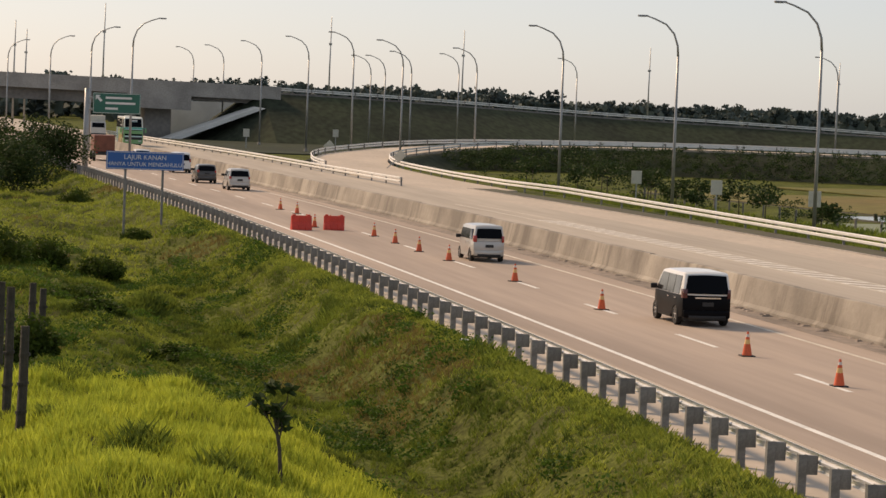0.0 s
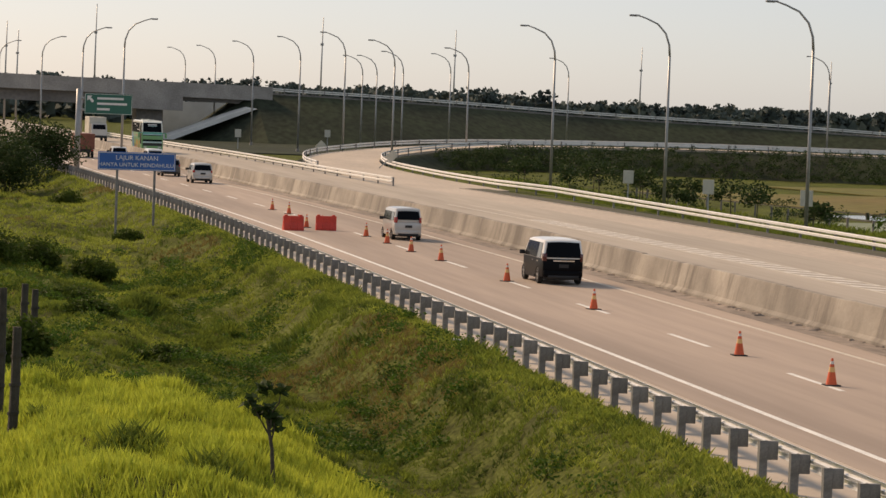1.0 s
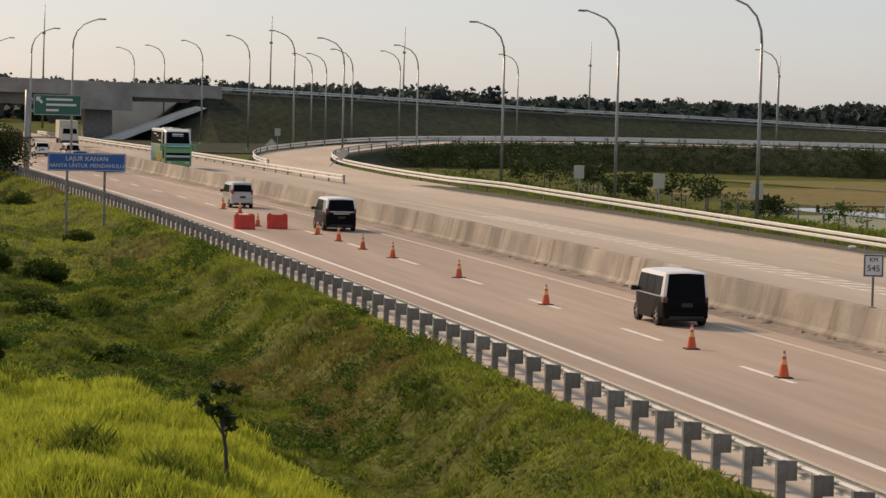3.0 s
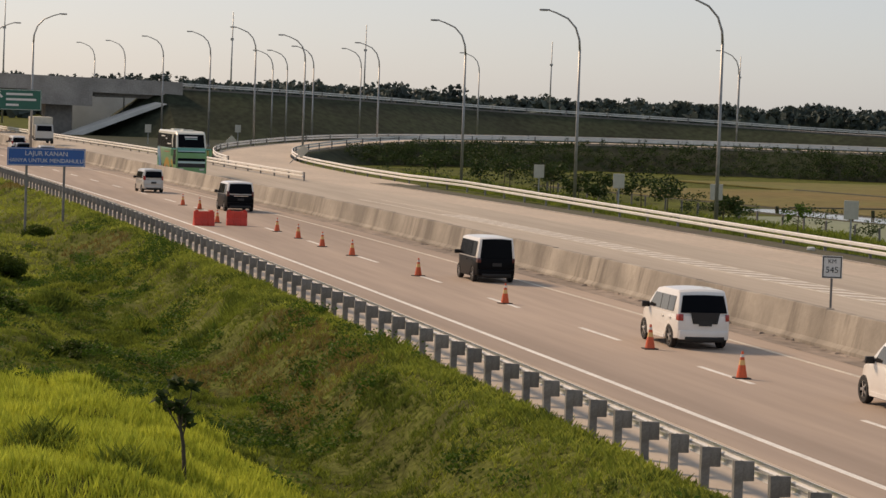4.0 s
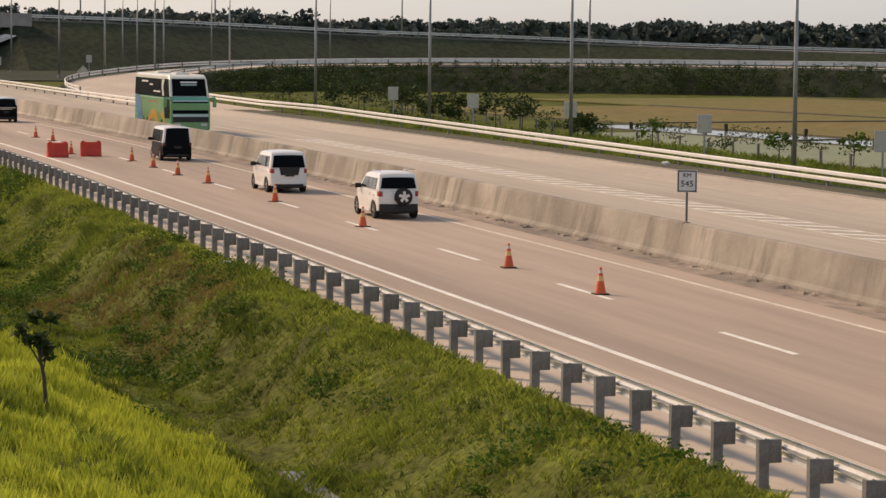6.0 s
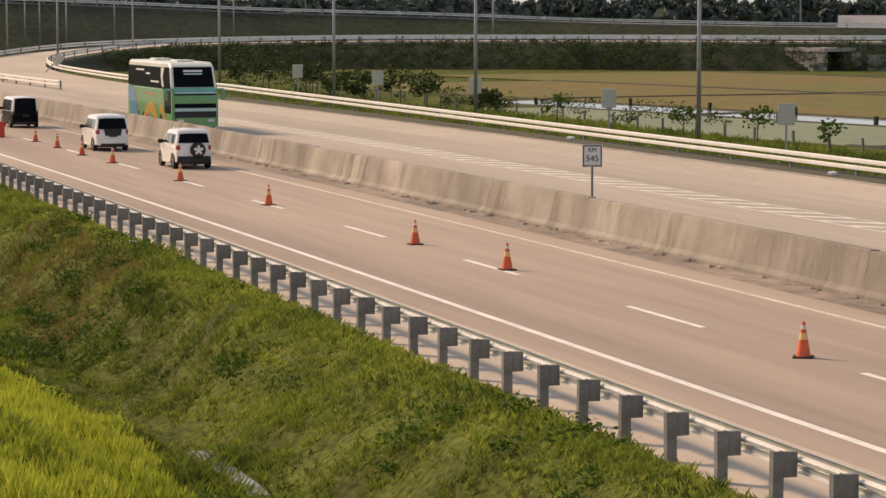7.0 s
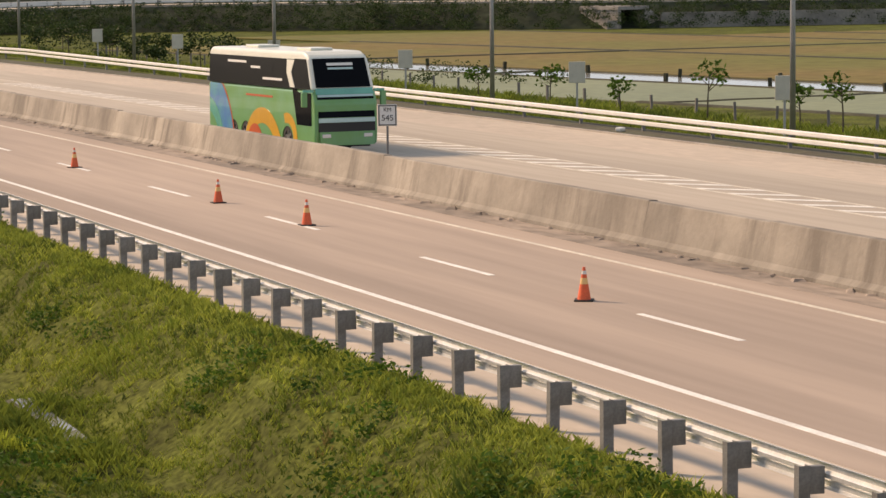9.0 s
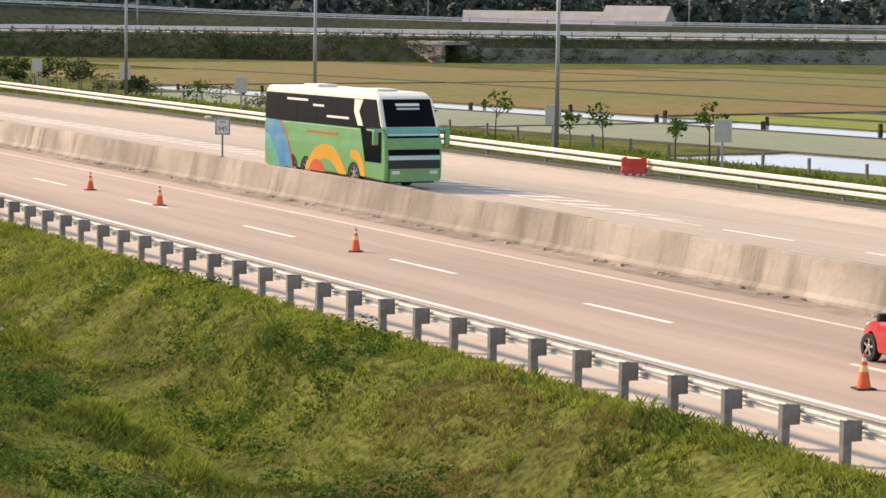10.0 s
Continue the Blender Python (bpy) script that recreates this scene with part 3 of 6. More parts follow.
# ---- flyover ----
def build_flyover():
    fly = tagged(thing("flyover", "weathered grey concrete flyover on wide piers", "bridge"), kind="structure")
    def beam(name, x0, x1, y0, y1, z0, z1, m="concrete", tilt=0.016):
        bm = bmesh.new()
        vs = box(bm, x0, x1, y0, y1, z0, z1)
        for v in vs:
            v.co.z -= (v.co.x - 20) * tilt
        part(name, bm, M[m], fly)
    beam("deck", -120, 50, 424, 436, 6.9, 7.2)
    beam("parapet", -120, 50, 423.6, 424.0, 6.6, 8.75)
    beam("parapet", -120, 50, 436.0, 436.4, 6.8, 8.4)
    for k in range(5):
        beam("girder", -120, 29, 425 + 2.4 * k, 426 + 2.4 * k, 4.9, 6.9, "concrete_dark")
        beam("girder", 35, 53, 425 + 2.4 * k, 426 + 2.4 * k, 6.0, 6.9, "concrete_dark")
    beam("pier_cap", 27, 36.5, 423.2, 437, 4.5, 7.0)
    beam("pier", 29.8, 33.8, 426, 435, -0.5, 4.6, "concrete_dark", 0)
    beam("pier_cap", -34, -27, 423.2, 437, 4.5, 7.0)
    beam("pier", -32, -29, 426, 435, -0.5, 4.6, "concrete_dark", 0)
    bm = bmesh.new()
    box(bm, 33, 47, 447, 448, 0, 5.6)
    part("abutment_wall", bm, M["wall_white"], fly, "pale wall beyond the flyover")
    bm = bmesh.new()
    a = [bm.verts.new(v) for v in ((31.6, 419.0, -0.6), (45.9, 420.0, 4.9), (47.3, 420.0, 4.9), (33.4, 419.0, -0.6), (31.6, 424.5, -0.2), (45.9, 424.5, 5.3), (47.3, 424.5, 5.3), (33.4, 424.5, -0.2))]
    for f in ((0, 1, 2, 3), (7, 6, 5, 4), (0, 4, 5, 1), (1, 5, 6, 2), (2, 6, 7, 3), (3, 7, 4, 0)):
        bm.faces.new([a[i] for i in f])
    bmesh.ops.recalc_face_normals(bm, faces=bm.faces)
    part("slope_paving", bm, M["wall_white"], fly, "pale concrete slope edging")


build_flyover()
strip("verge", 39.3, 74.0, M["slope"], "dark rough turf before the flyover abutment", ys=ys_along(335, 420, 5), z0=-0.4, z1=-0.02, category="verge")
strip("verge", 39.3, 42.6, M["slope"], "dark rough turf behind the gore rail", ys=ys_along(250, 290, 5), z0=-0.4, z1=-0.03, category="verge")


# ---- lamps, masts ----
def lamp_post(x, y, z, toward, h=15.2, reach=2.9):
    """A tall street lamp whose curved arm reaches along toward (degrees, 180: to the left)."""
    t = thing("street_lamp", "tall grey steel street lamp with a curved single arm", "street lamp", pose(x, y, z, 0, 0, toward), "motorway lamps")
    k = h / 15.2
    bm = bmesh.new()
    tube(bm, [(0, 0, -0.3), (0, 0, 6 * k), (0, 0, 12.2 * k)], 0.13, 0.085, 8)
    part("pole", bm, M["pole"], t, smooth=True)
    bm = bmesh.new()
    tube(bm, [(0, 0, 12.15 * k), (0.06, 0, 13.0 * k), (0.35, 0, 13.9 * k), (0.95, 0, 14.6 * k), (1.8, 0, 15.0 * k), (reach - 0.5, 0, 15.2 * k)], 0.085, 0.05, 7)
    part("arm", bm, M["pole"], t, smooth=True)
    bm = bmesh.new()
    box(bm, reach - 0.6, reach + 0.15, -0.14, 0.14, 15.14 * k, 15.27 * k, 0.04)
    hd = part("lamp_head", bm, M["lamp_head"], t)
    bm = bmesh.new()
    box(bm, reach - 0.4, reach + 0.1, -0.1, 0.1, 15.11 * k, 15.138 * k)
    part("lens", bm, M["lens"], hd)
    bm = bmesh.new()
    box(bm, -0.2, 0.2, -0.2, 0.2, -0.3, 0.04, 0.02)
    part("base_plate", bm, M["concrete"], t)
    return t


first = lamp_post(51.60, 95.62, -0.75, 180, 14.0)
for x, y in ((51.34, 126.49), (51.32, 161.92), (51.25, 195.08), (50.51, 229.5), (49.3, 305.1), (46.2, 321.5), (44.9, 352.0), (43.3, 390.7), (42.2, 433.5), (39.9, 460.1), (62.3, 330.4), (60.5, 367.2), (62.9, 405.1), (61.5, 409.8)):
    copy_thing(first, pose(x, y, -0.75 if x > 48 else 0.3, 0, 0, 180))
for x, y in ((92.1, 408.6), (107.3, 331.5), (74.6, 409.9)):
    copy_thing(first, pose(x, y, 0.0, 0, 0, 180))
for x, y in ((17.3, 265.6), (15.6, 307.5), (13.4, 366.5), (8.9, 407.6)):
    copy_thing(first, pose(x, y, -0.5, 0, 0, 0))
mast_h = ((75.8, 561.1, 23.2), (103.9, 566.9, 21.9), (144.9, 574.6, 20.1), (184.9, 570.7, 18.6), (30.1, 547.7, 23.6), (13.0, 541.5, 19.5), (15.2, 543.3, 17.9), (213.5, 477.0, 14.5), (244.7, 429.3, 11.8))
for x, y, h in mast_h:
    t = thing("mast", "thin distant steel mast", "mast", pose(x, y, -1), "distant masts")
    bm = bmesh.new()
    tube(bm, [(0, 0, 0), (0, 0, h * 0.6), (0.1, 0, h + 1)], 0.22, 0.08, 6)
    part("pole", bm, M["pole"], t, smooth=True)
    bm = bmesh.new()
    box(bm, -0.3, 0.3, -0.2, 0.2, h * 0.8, h * 0.82)
    part("bracket", bm, M["pole"], t)


# ---- signs ----
def words(body, size, m, parent, at, name="lettering"):
    cu = bpy.data.curves.new(name, 'FONT')
    cu.body, cu.size, cu.align_x, cu.align_y, cu.extrude = body, size, 'CENTER', 'CENTER', 0.004
    tmp = bpy.data.objects.new(name, cu)
    scene.collection.objects.link(tmp)
    me = bpy.data.meshes.new_from_object(tmp.evaluated_get(bpy.context.evaluated_depsgraph_get()))
    bpy.data.objects.remove(tmp)
    me.materials.clear()
    me.materials.append(m)
    ob = new(name, me)
    ob.parent = parent
    ob.matrix_basis = at
    return ob


def blue_sign():
    t = thing("lane_sign", "blue road sign with white lettering on two posts", "road sign", pose(10.42, 147.36, 0, 0, 0, 3))
    bm = bmesh.new()
    box(bm, -2.02, 2.02, -0.03, 0.03, 2.42, 3.36, 0.015)
    b = part("board", bm, M["sign_blue"], t)
    bm = bmesh.new()
    for x0, x1, z0, z1 in ((-1.98, 1.98, 3.30, 3.325), (-1.98, 1.98, 2.455, 2.48), (-1.98, -1.955, 2.455, 3.325), (1.955, 1.98, 2.455, 3.325)):
        box(bm, x0, x1, -0.036, -0.032, z0, z1)
    part("border", bm, M["sign_white"], b)
    words("LAJUR KANAN", 0.34, M["sign_white"], b, pose(0, -0.036, 3.06, 90))
    words("HANYA UNTUK MENDAHULUI", 0.29, M["sign_white"], b, pose(0, -0.036, 2.70, 90))
    for x in (-1.0, 0.95):
        bm = bmesh.new()
        box(bm, x - 0.06, x + 0.06, 0.04, 0.14, -1.6, 3.2)
        part("post", bm, M["post_steel"], t)


blue_sign()


def green_sign():
    t = thing("gantry_sign", "green direction sign on a cantilever steel mast", "road sign", pose(11.87, 239.04, 0))
    bm = bmesh.new()
    tube(bm, [(0, 0, -0.8), (0, 0, 3), (0, 0, 6.7)], 0.26, 0.2, 10)
    part("mast", bm, M["pole"], t, smooth=True)
    for z in (4.95, 5.9):
        bm = bmesh.new()
        tube(bm, [(0, 0.1, z), (2, 0.1, z), (4.3, 0.1, z)], 0.11, 0.09, 6)
        part("arm", bm, M["pole"], t)
    bm = bmesh.new()
    box(bm, 0.5, 4.5, -0.12, -0.04, 4.62, 6.36, 0.02)
    b = part("board", bm, M["sign_green"], t)
    bm = bmesh.new()
    for x0, x1, z0, z1 in ((0.54, 4.46, 6.29, 6.32), (0.54, 4.46, 4.66, 4.69), (0.54, 0.57, 4.66, 6.32), (4.43, 4.46, 4.66, 6.32)):
        box(bm, x0, x1, -0.126, -0.121, z0, z1)
    part("border", bm, M["sign_white"], b)
    for x0, x1, z0, z1 in ((1.55, 3.75, 5.86, 6.04), (1.55, 4.05, 5.42, 5.60), (1.55, 2.6, 4.96, 5.14)):
        bm = bmesh.new()
        box(bm, x0, x1, -0.132, -0.124, z0, z1)
        part("lettering_bar", bm, M["sign_white"], b, "unreadable white lettering")
    bm = bmesh.new()
    a = [bm.verts.new((x, -0.13, z)) for x, z in ((0.72, 6.16), (1.14, 6.16), (1.0, 6.02), (1.3, 5.72), (1.14, 5.58), (0.86, 5.88), (0.72, 5.74))]
    bm.faces.new(a[::-1])
    part("arrow", bm, M["sign_white"], b)


green_sign()


def km_sign():
    t = thing("kilometre_sign", "small white kilometre sign on a thin post behind the barrier", "road sign", pose(27.95, 77.0, -0.22, 0, 0, -17))
    bm = bmesh.new()
    tube(bm, [(0, 0, 0), (0, 0, 1.2), (0, 0, 2.2)], 0.035, 0.035, 8)
    part("post", bm, M["post_steel"], t)
    bm = bmesh.new()
    box(bm, -0.29, 0.29, -0.055, -0.035, 1.93, 2.58, 0.012)
    b = part("plate", bm, M["sign_white"], t)
    bm = bmesh.new()
    for x0, x1, z0, z1 in ((-0.27, 0.27, 2.53, 2.56), (-0.27, 0.27, 1.95, 1.98), (-0.27, -0.24, 1.95, 2.56), (0.24, 0.27, 1.95, 2.56)):
        box(bm, x0, x1, -0.064, -0.058, z0, z1)
    part("border", bm, M["ink"], b)
    words("KM", 0.17, M["ink"], b, pose(0, -0.062, 2.42, 90))
    words("545", 0.25, M["ink"], b, pose(0, -0.062, 2.17, 90))


km_sign()


def panel_sign(x, y, turn=0, w=0.80, h=1.02, z=1.75):
    t = thing("roadside_panel", "blank pale grey panel on a short post behind the guardrail", "road sign", pose(x, y, ground_z(x, y), 0, 0, turn), "roadside panels")
    bm = bmesh.new()
    box(bm, -w / 2, w / 2, -0.03, 0.03, z, z + h, 0.02)
    part("plate", bm, M["box_grey"], t)
    bm = bmesh.new()
    box(bm, -0.05, 0.05, 0.03, 0.12, -0.3, z + h * 0.8)
    part("post", bm, M["sign_back"], t)
    return t


one = panel_sign(53.05, 213.02, -20)
for x, y in ((53.48, 191.50), (54.38, 171.67), (53.63, 145.10), (53.55, 121.12), (53.85, 100.54), (54.02, 83.88)):
    copy_thing(one, pose(x, y, ground_z(x, y), 0, 0, -24))
for x, y in ((42.18, 322.45), (38.19, 359.79), (53.79, 389.47), (42.25, 271.43)):
    copy_thing(one, pose(x, y, -0.3, 0, 45 if abs(x - 42.6) < 0.6 else 0, -15))


# ---- cones and water-filled barriers ----
def cone(x, y, turn=0, old=False):
    t = thing("traffic_cone", "orange traffic cone with a pale band on a dark square base", "traffic cone", pose(x, y, 0.002, 0, 0, turn), "cones along the lane line")
    bm = bmesh.new()
    box(bm, -0.19, 0.19, -0.19, 0.19, 0, 0.03, 0.01)
    part("base", bm, M["rubber"], t)
    def ring(z0, z1, name, m):
        r = lambda z: 0.14 - 0.115 * z / 0.66
        bm = bmesh.new()
        n = 18
        a = [bm.verts.new((r(z0) * math.cos(q), r(z0) * math.sin(q), z0)) for q in (2 * math.pi * k / n for k in range(n))]
        b = [bm.verts.new((r(z1) * math.cos(q), r(z1) * math.sin(q), z1)) for q in (2 * math.pi * k / n for k in range(n))]
        for k in range(n):
            bm.faces.new((a[k], a[(k + 1) % n], b[(k + 1) % n], b[k]))
        bm.faces.new(b)
        part(name, bm, m, t, smooth=False)
    ring(0.03, 0.33, "lower_cone", M["cone"])
    ring(0.33, 0.45, "band", M["cone_band"])
    ring(0.45, 0.52, "upper_cone", M["cone"])
    ring(0.52, 0.59, "white_band", M["cone_white"])
    ring(0.59, 0.66, "tip", M["cone"])
    return t


c0 = cone(21.21, 72.26)
for i, (x, y) in enumerate(((21.26, 64.55), (20.97, 88.11), (20.83, 101.43), (20.60, 113.91), (20.43, 120.29), (20.46, 127.06), (20.40, 133.06), (19.68, 157.13), (19.34, 162.21), (21.04, 46.73), (19.35, 18.1))):
    copy_thing(c0, pose(x, y, 0.002, 0, 0, 17 * i))
for x, y in ((18.07, 140.45), (18.55, 140.86), (19.30, 140.59), (19.68, 140.20)):
    copy_thing(c0, pose(x, y, 0.002, 0, 0, 20 * x))


def water_barrier(x, y, turn, white=False):
    t = thing("plastic_barrier", "red plastic water-filled road barrier with moulded recesses", "barrier", pose(x, y, 0, 0, 0, turn), "plastic barriers")
    bm = bmesh.new()
    prof = [(-0.25, 0.0), (-0.25, 0.12), (-0.20, 0.3), (-0.11, 0.45), (-0.09, 0.82), (0.09, 0.82), (0.11, 0.45), (0.20, 0.3), (0.25, 0.12), (0.25, 0.0)]
    secs = []
    for xx, k in ((-0.58, 0.8), (-0.54, 1), (-0.22, 1), (-0.18, 0.82), (0.18, 0.82), (0.22, 1), (0.54, 1), (0.58, 0.8)):
        secs.append([(xx * 0.88, a * k * 0.88, b * 0.86) for a, b in prof])
    loft(bm, secs)
    part("body", bm, M["red_plastic"], t)
    for xx in (-0.37, 0.37):
        bm = bmesh.new()
        box(bm, xx - 0.08, xx + 0.08, -0.055, 0.055, 0.70, 0.77, 0.02)
        part("filler_cap", bm, M["red_plastic"], t)
    if white:
        for xx in (-0.4, -0.1, 0.2, 0.45):
            bm = bmesh.new()
            box(bm, xx - 0.09, xx + 0.05, -0.232, -0.215, 0.0, 0.10)
            part("white_patch", bm, M["sign_white"], t)
    return t


w0 = water_barrier(17.44, 137.42, 6)
copy_thing(w0, pose(19.19, 138.37, 0, 0, 0, -4))
water_barrier(44.95, 75.2, -35, True)


# ---- fields ----
U = Vector((-0.193, 0.981, 0))
V = Vector((0.981, 0.193, 0))


def field(name, u0, u1, v0, v1, m, label, z=-0.86, category="rice field"):
    bm = bmesh.new()
    c = [U * u + V * v for u, v in ((u0, v0), (u1, v0), (u1, v1), (u0, v1))]
    a = [bm.verts.new((p.x, p.y, z)) for p in c]
    b = [bm.verts.new((p.x, p.y, z - 0.1)) for p in c]
    bm.faces.new(a)
    for i in range(4):
        bm.faces.new((b[i], b[(i + 1) % 4], a[(i + 1) % 4], a[i]))
    bmesh.ops.recalc_face_normals(bm, faces=bm.faces)
    return tagged(part(name, bm, m), label, category, kind="structure")


def bund(u0, u1, v, w=0.28, h=0.10, along_v=False):
    base = -0.80 if (u0 > 110 if along_v else v > 111) else -0.93
    bm = bmesh.new()
    n = 16
    secs = []
    for i in range(n + 1):
        q = u0 + (u1 - u0) * i / n
        s = 0.15 * math.sin(q * 1.3) + 0.1 * math.sin(q * 3.1)
        p = (U * v + V * q) if along_v else (U * q + V * v)
        d = U if along_v else V
        secs.append([(p + d * (a + s)) + Vector((0, 0, base + b)) for a, b in ((-w * 1.4, 0), (-w * 0.7, h + 0.02), (w * 0.7, h + 0.03), (w * 1.4, 0))])
    loft(bm, secs)
    tagged(part("bund", bm, M["bund"]), "low dark mud bund between paddies", "bund", kind="structure")


field("paddy_water", -60, 88, 79, 88, M["water"], "flooded paddy reflecting the pale sky", -0.88)
field("paddy_pale", -100, 176, 88, 103.5, M["paddy_pale"], "flooded paddy of pale young rice", -0.87)
field("paddy_water", -100, 190, 103.5, 110.5, M["water"], "flooded paddy strip reflecting the pale sky", -0.88)
field("paddy_green", -200, 125, 110.5, 128, M["paddy_green"], "green rice field", -0.80)
field("paddy_green", -200, 122, 128, 150, M["paddy_green"], "green rice field with straw-coloured patches", -0.78)
field("paddy_brown", 125, 236, 110.5, 138, M["paddy_brown"], "ripening brown rice field", -0.77)
field("paddy_brown", 122, 262, 138, 172, M["paddy_brown"], "ripening brown rice field", -0.75)
field("paddy_green", -300, 118, 150, 172, M["paddy_green"], "green rice field near the bank", -0.76)
field("paddy_brown", -300, 226, 172, 205, M["paddy_brown"], "straw-coloured rice field near the bank", -0.74)
for v, u0, u1 in ((88, -100, 120), (103.5, -100, 190), (110.5, -200, 236), (119, -200, 125), (128, -200, 125), (138, -200, 236), (150, -300, 122), (161, -300, 118), (172, -300, 262), (188, -300, 226)):
    bund(u0, u1, v)
for u, v0, v1 in ((88, 79, 88), (20, 79, 103.5), (60, 88, 103.5), (118, 88, 110.5), (40, 103.5, 110.5), (125, 110.5, 172), (160, 103.5, 110.5), (70, 110.5, 150), (10, 110.5, 172), (190, 110.5, 172)):
    bund(v0, v1, u, along_v=True)


def clump(bm_v, bm_f, c, r, n, leaf, rng, flat=0.8, wide=0.45):
    """n leaves scattered through a rough ball round c."""
    for _ in range(n):
        d = Vector((rng.gauss(0, 1), rng.gauss(0, 1), rng.gauss(0, 1))).normalized() * r * rng.random() ** 0.4
        d.z *= flat
        p = Vector(c) + d
        a = Vector((rng.gauss(0, 1), rng.gauss(0, 1), rng.gauss(0, 0.6))).normalized() * leaf * rng.uniform(0.6, 1.3)
        b = a.cross(Vector((rng.gauss(0, 1), rng.gauss(0, 1), rng.gauss(0, 1)))).normalized() * leaf * wide
        k = len(bm_v)
        bm_v += [p - a * 0.5, p + b * 0.6, p + a * 0.6, p - b * 0.6]
        bm_f.append((k, k + 1, k + 2, k + 3))


def small_tree(x, y, h, spread, label, rng, name="sapling", leaf=0.28, dense=90, m="leaf", z=None, lean=0.1):
    z = ground_z(x, y) if z is None else z
    t = thing(name, label, "tree" if name != "bush" else "bush", pose(x, y, z, 0, 0, rng.uniform(0, 360)))
    bm = bmesh.new()
    tube(bm, [(0, 0, -0.2), (lean * 0.3, 0, h * 0.35), (lean, 0, h * 0.7)], 0.02 + h * 0.012, 0.012 + h * 0.004, 6)
    part("trunk", bm, M["bark"], t)
    vs, fs = [], []
    for k in range(6):
        bm = bmesh.new()
        a = rng.uniform(0, 6.28)
        zz = h * rng.uniform(0.4, 0.7)
        e = Vector((lean + math.cos(a) * spread * rng.uniform(0.4, 0.9), math.sin(a) * spread * rng.uniform(0.4, 0.9), zz + h * rng.uniform(0.05, 0.3)))
        tube(bm, [(lean * zz / h, 0, zz), (e.x * 0.6, e.y * 0.6, (zz + e.z) / 2), e], 0.012 + h * 0.004, 0.006, 5)
        part("branch", bm, M["bark"], t)
        clump(vs, fs, e, spread * rng.uniform(0.35, 0.6), dense // 6, leaf, rng)
    clump(vs, fs, (lean, 0, h * 0.85), spread * 0.5, dense // 4, leaf, rng)
    soup("crown", vs, fs, M[m], t)
    return t


rng = random.Random(4)
for x, y, h, s in ((57.79, 91.67, 3.6, 0.9), (57.39, 94.35, 2.6, 0.6), (59.73, 72.84, 3.2, 0.7), (58.23, 116.56, 3.0, 1.0), (58.02, 134.89, 2.2, 0.8), (58.11, 103.27, 2.9, 0.8), (59.04, 108.88, 2.0, 0.6), (57.24, 124.18, 2.0, 0.7), (56.09, 160.78, 2.2, 0.8), (57.54, 144.00, 1.8, 0.8)):
    small_tree(x, y, h, s, "thin leafy sapling on the verge beyond the guardrail", rng)
for x, y, h, s in ((56.33, 195.49, 2.6, 1.5), (56.82, 190.64, 2.7, 1.6), (55.35, 232.24, 3.0, 1.8), (58.30, 229.00, 2.6, 1.5), (55.46, 209.87, 2.2, 1.2), (55.45, 173.46, 1.8, 1.1), (55.28, 243.14, 2.4, 1.6), (59.70, 220.50, 2.0, 1.4), (54.33, 201.31, 1.6, 1.0), (55.21, 217.79, 2.8, 1.6), (58.03, 181.67, 1.6, 1.0), (53.23, 253.12, 2.6, 1.8), (56.19, 269.73, 2.6, 2.0), (61.70, 261.27, 2.4, 2.0), (64.31, 282.65, 3, 2.2)):
    small_tree(x, y, h, s, "rounded dark green roadside bush tree", rng, "bush", 0.3, 330, "leaf_dark")

# fence posts beyond the far verge
bp = bmesh.new()
box(bp, -0.06, 0.06, -0.06, 0.06, -0.3, 0.95, 0.012)
fence_mesh = mesh_of("fence_post", bp, M["concrete_dark"])
for k in range(46):
    y = 36 + k * 4.4
    ob = new("fence_post", fence_mesh)
    ob.matrix_basis = pose(59.0 + 0.15 * math.sin(k * 2.1), y, ground_z(59.0, y), 2 * math.sin(k * 1.7), 3 * math.sin(k * 2.9), 9 * k)
    tagged(ob, "short weathered concrete fence post", "fence post", "fence posts by the paddies")
# stakes standing in the flooded strip
bp = bmesh.new()
box(bp, -0.12, 0.12, -0.12, 0.12, -0.2, 0.55, 0.03)
stake_mesh = mesh_of("stake", bp, M["bund"])
for k in range(34):
    p = U * (10 + k * 5.2) + V * (104.6 if k % 2 else 109.6)
    ob = new("stake", stake_mesh)
    ob.matrix_basis = pose(p.x, p.y, -0.88, 5 * math.sin(k), 4 * math.cos(k * 2), 30 * k)
    tagged(ob, "dark stump on the edge of a flooded paddy", "stake", "stakes in the paddy")


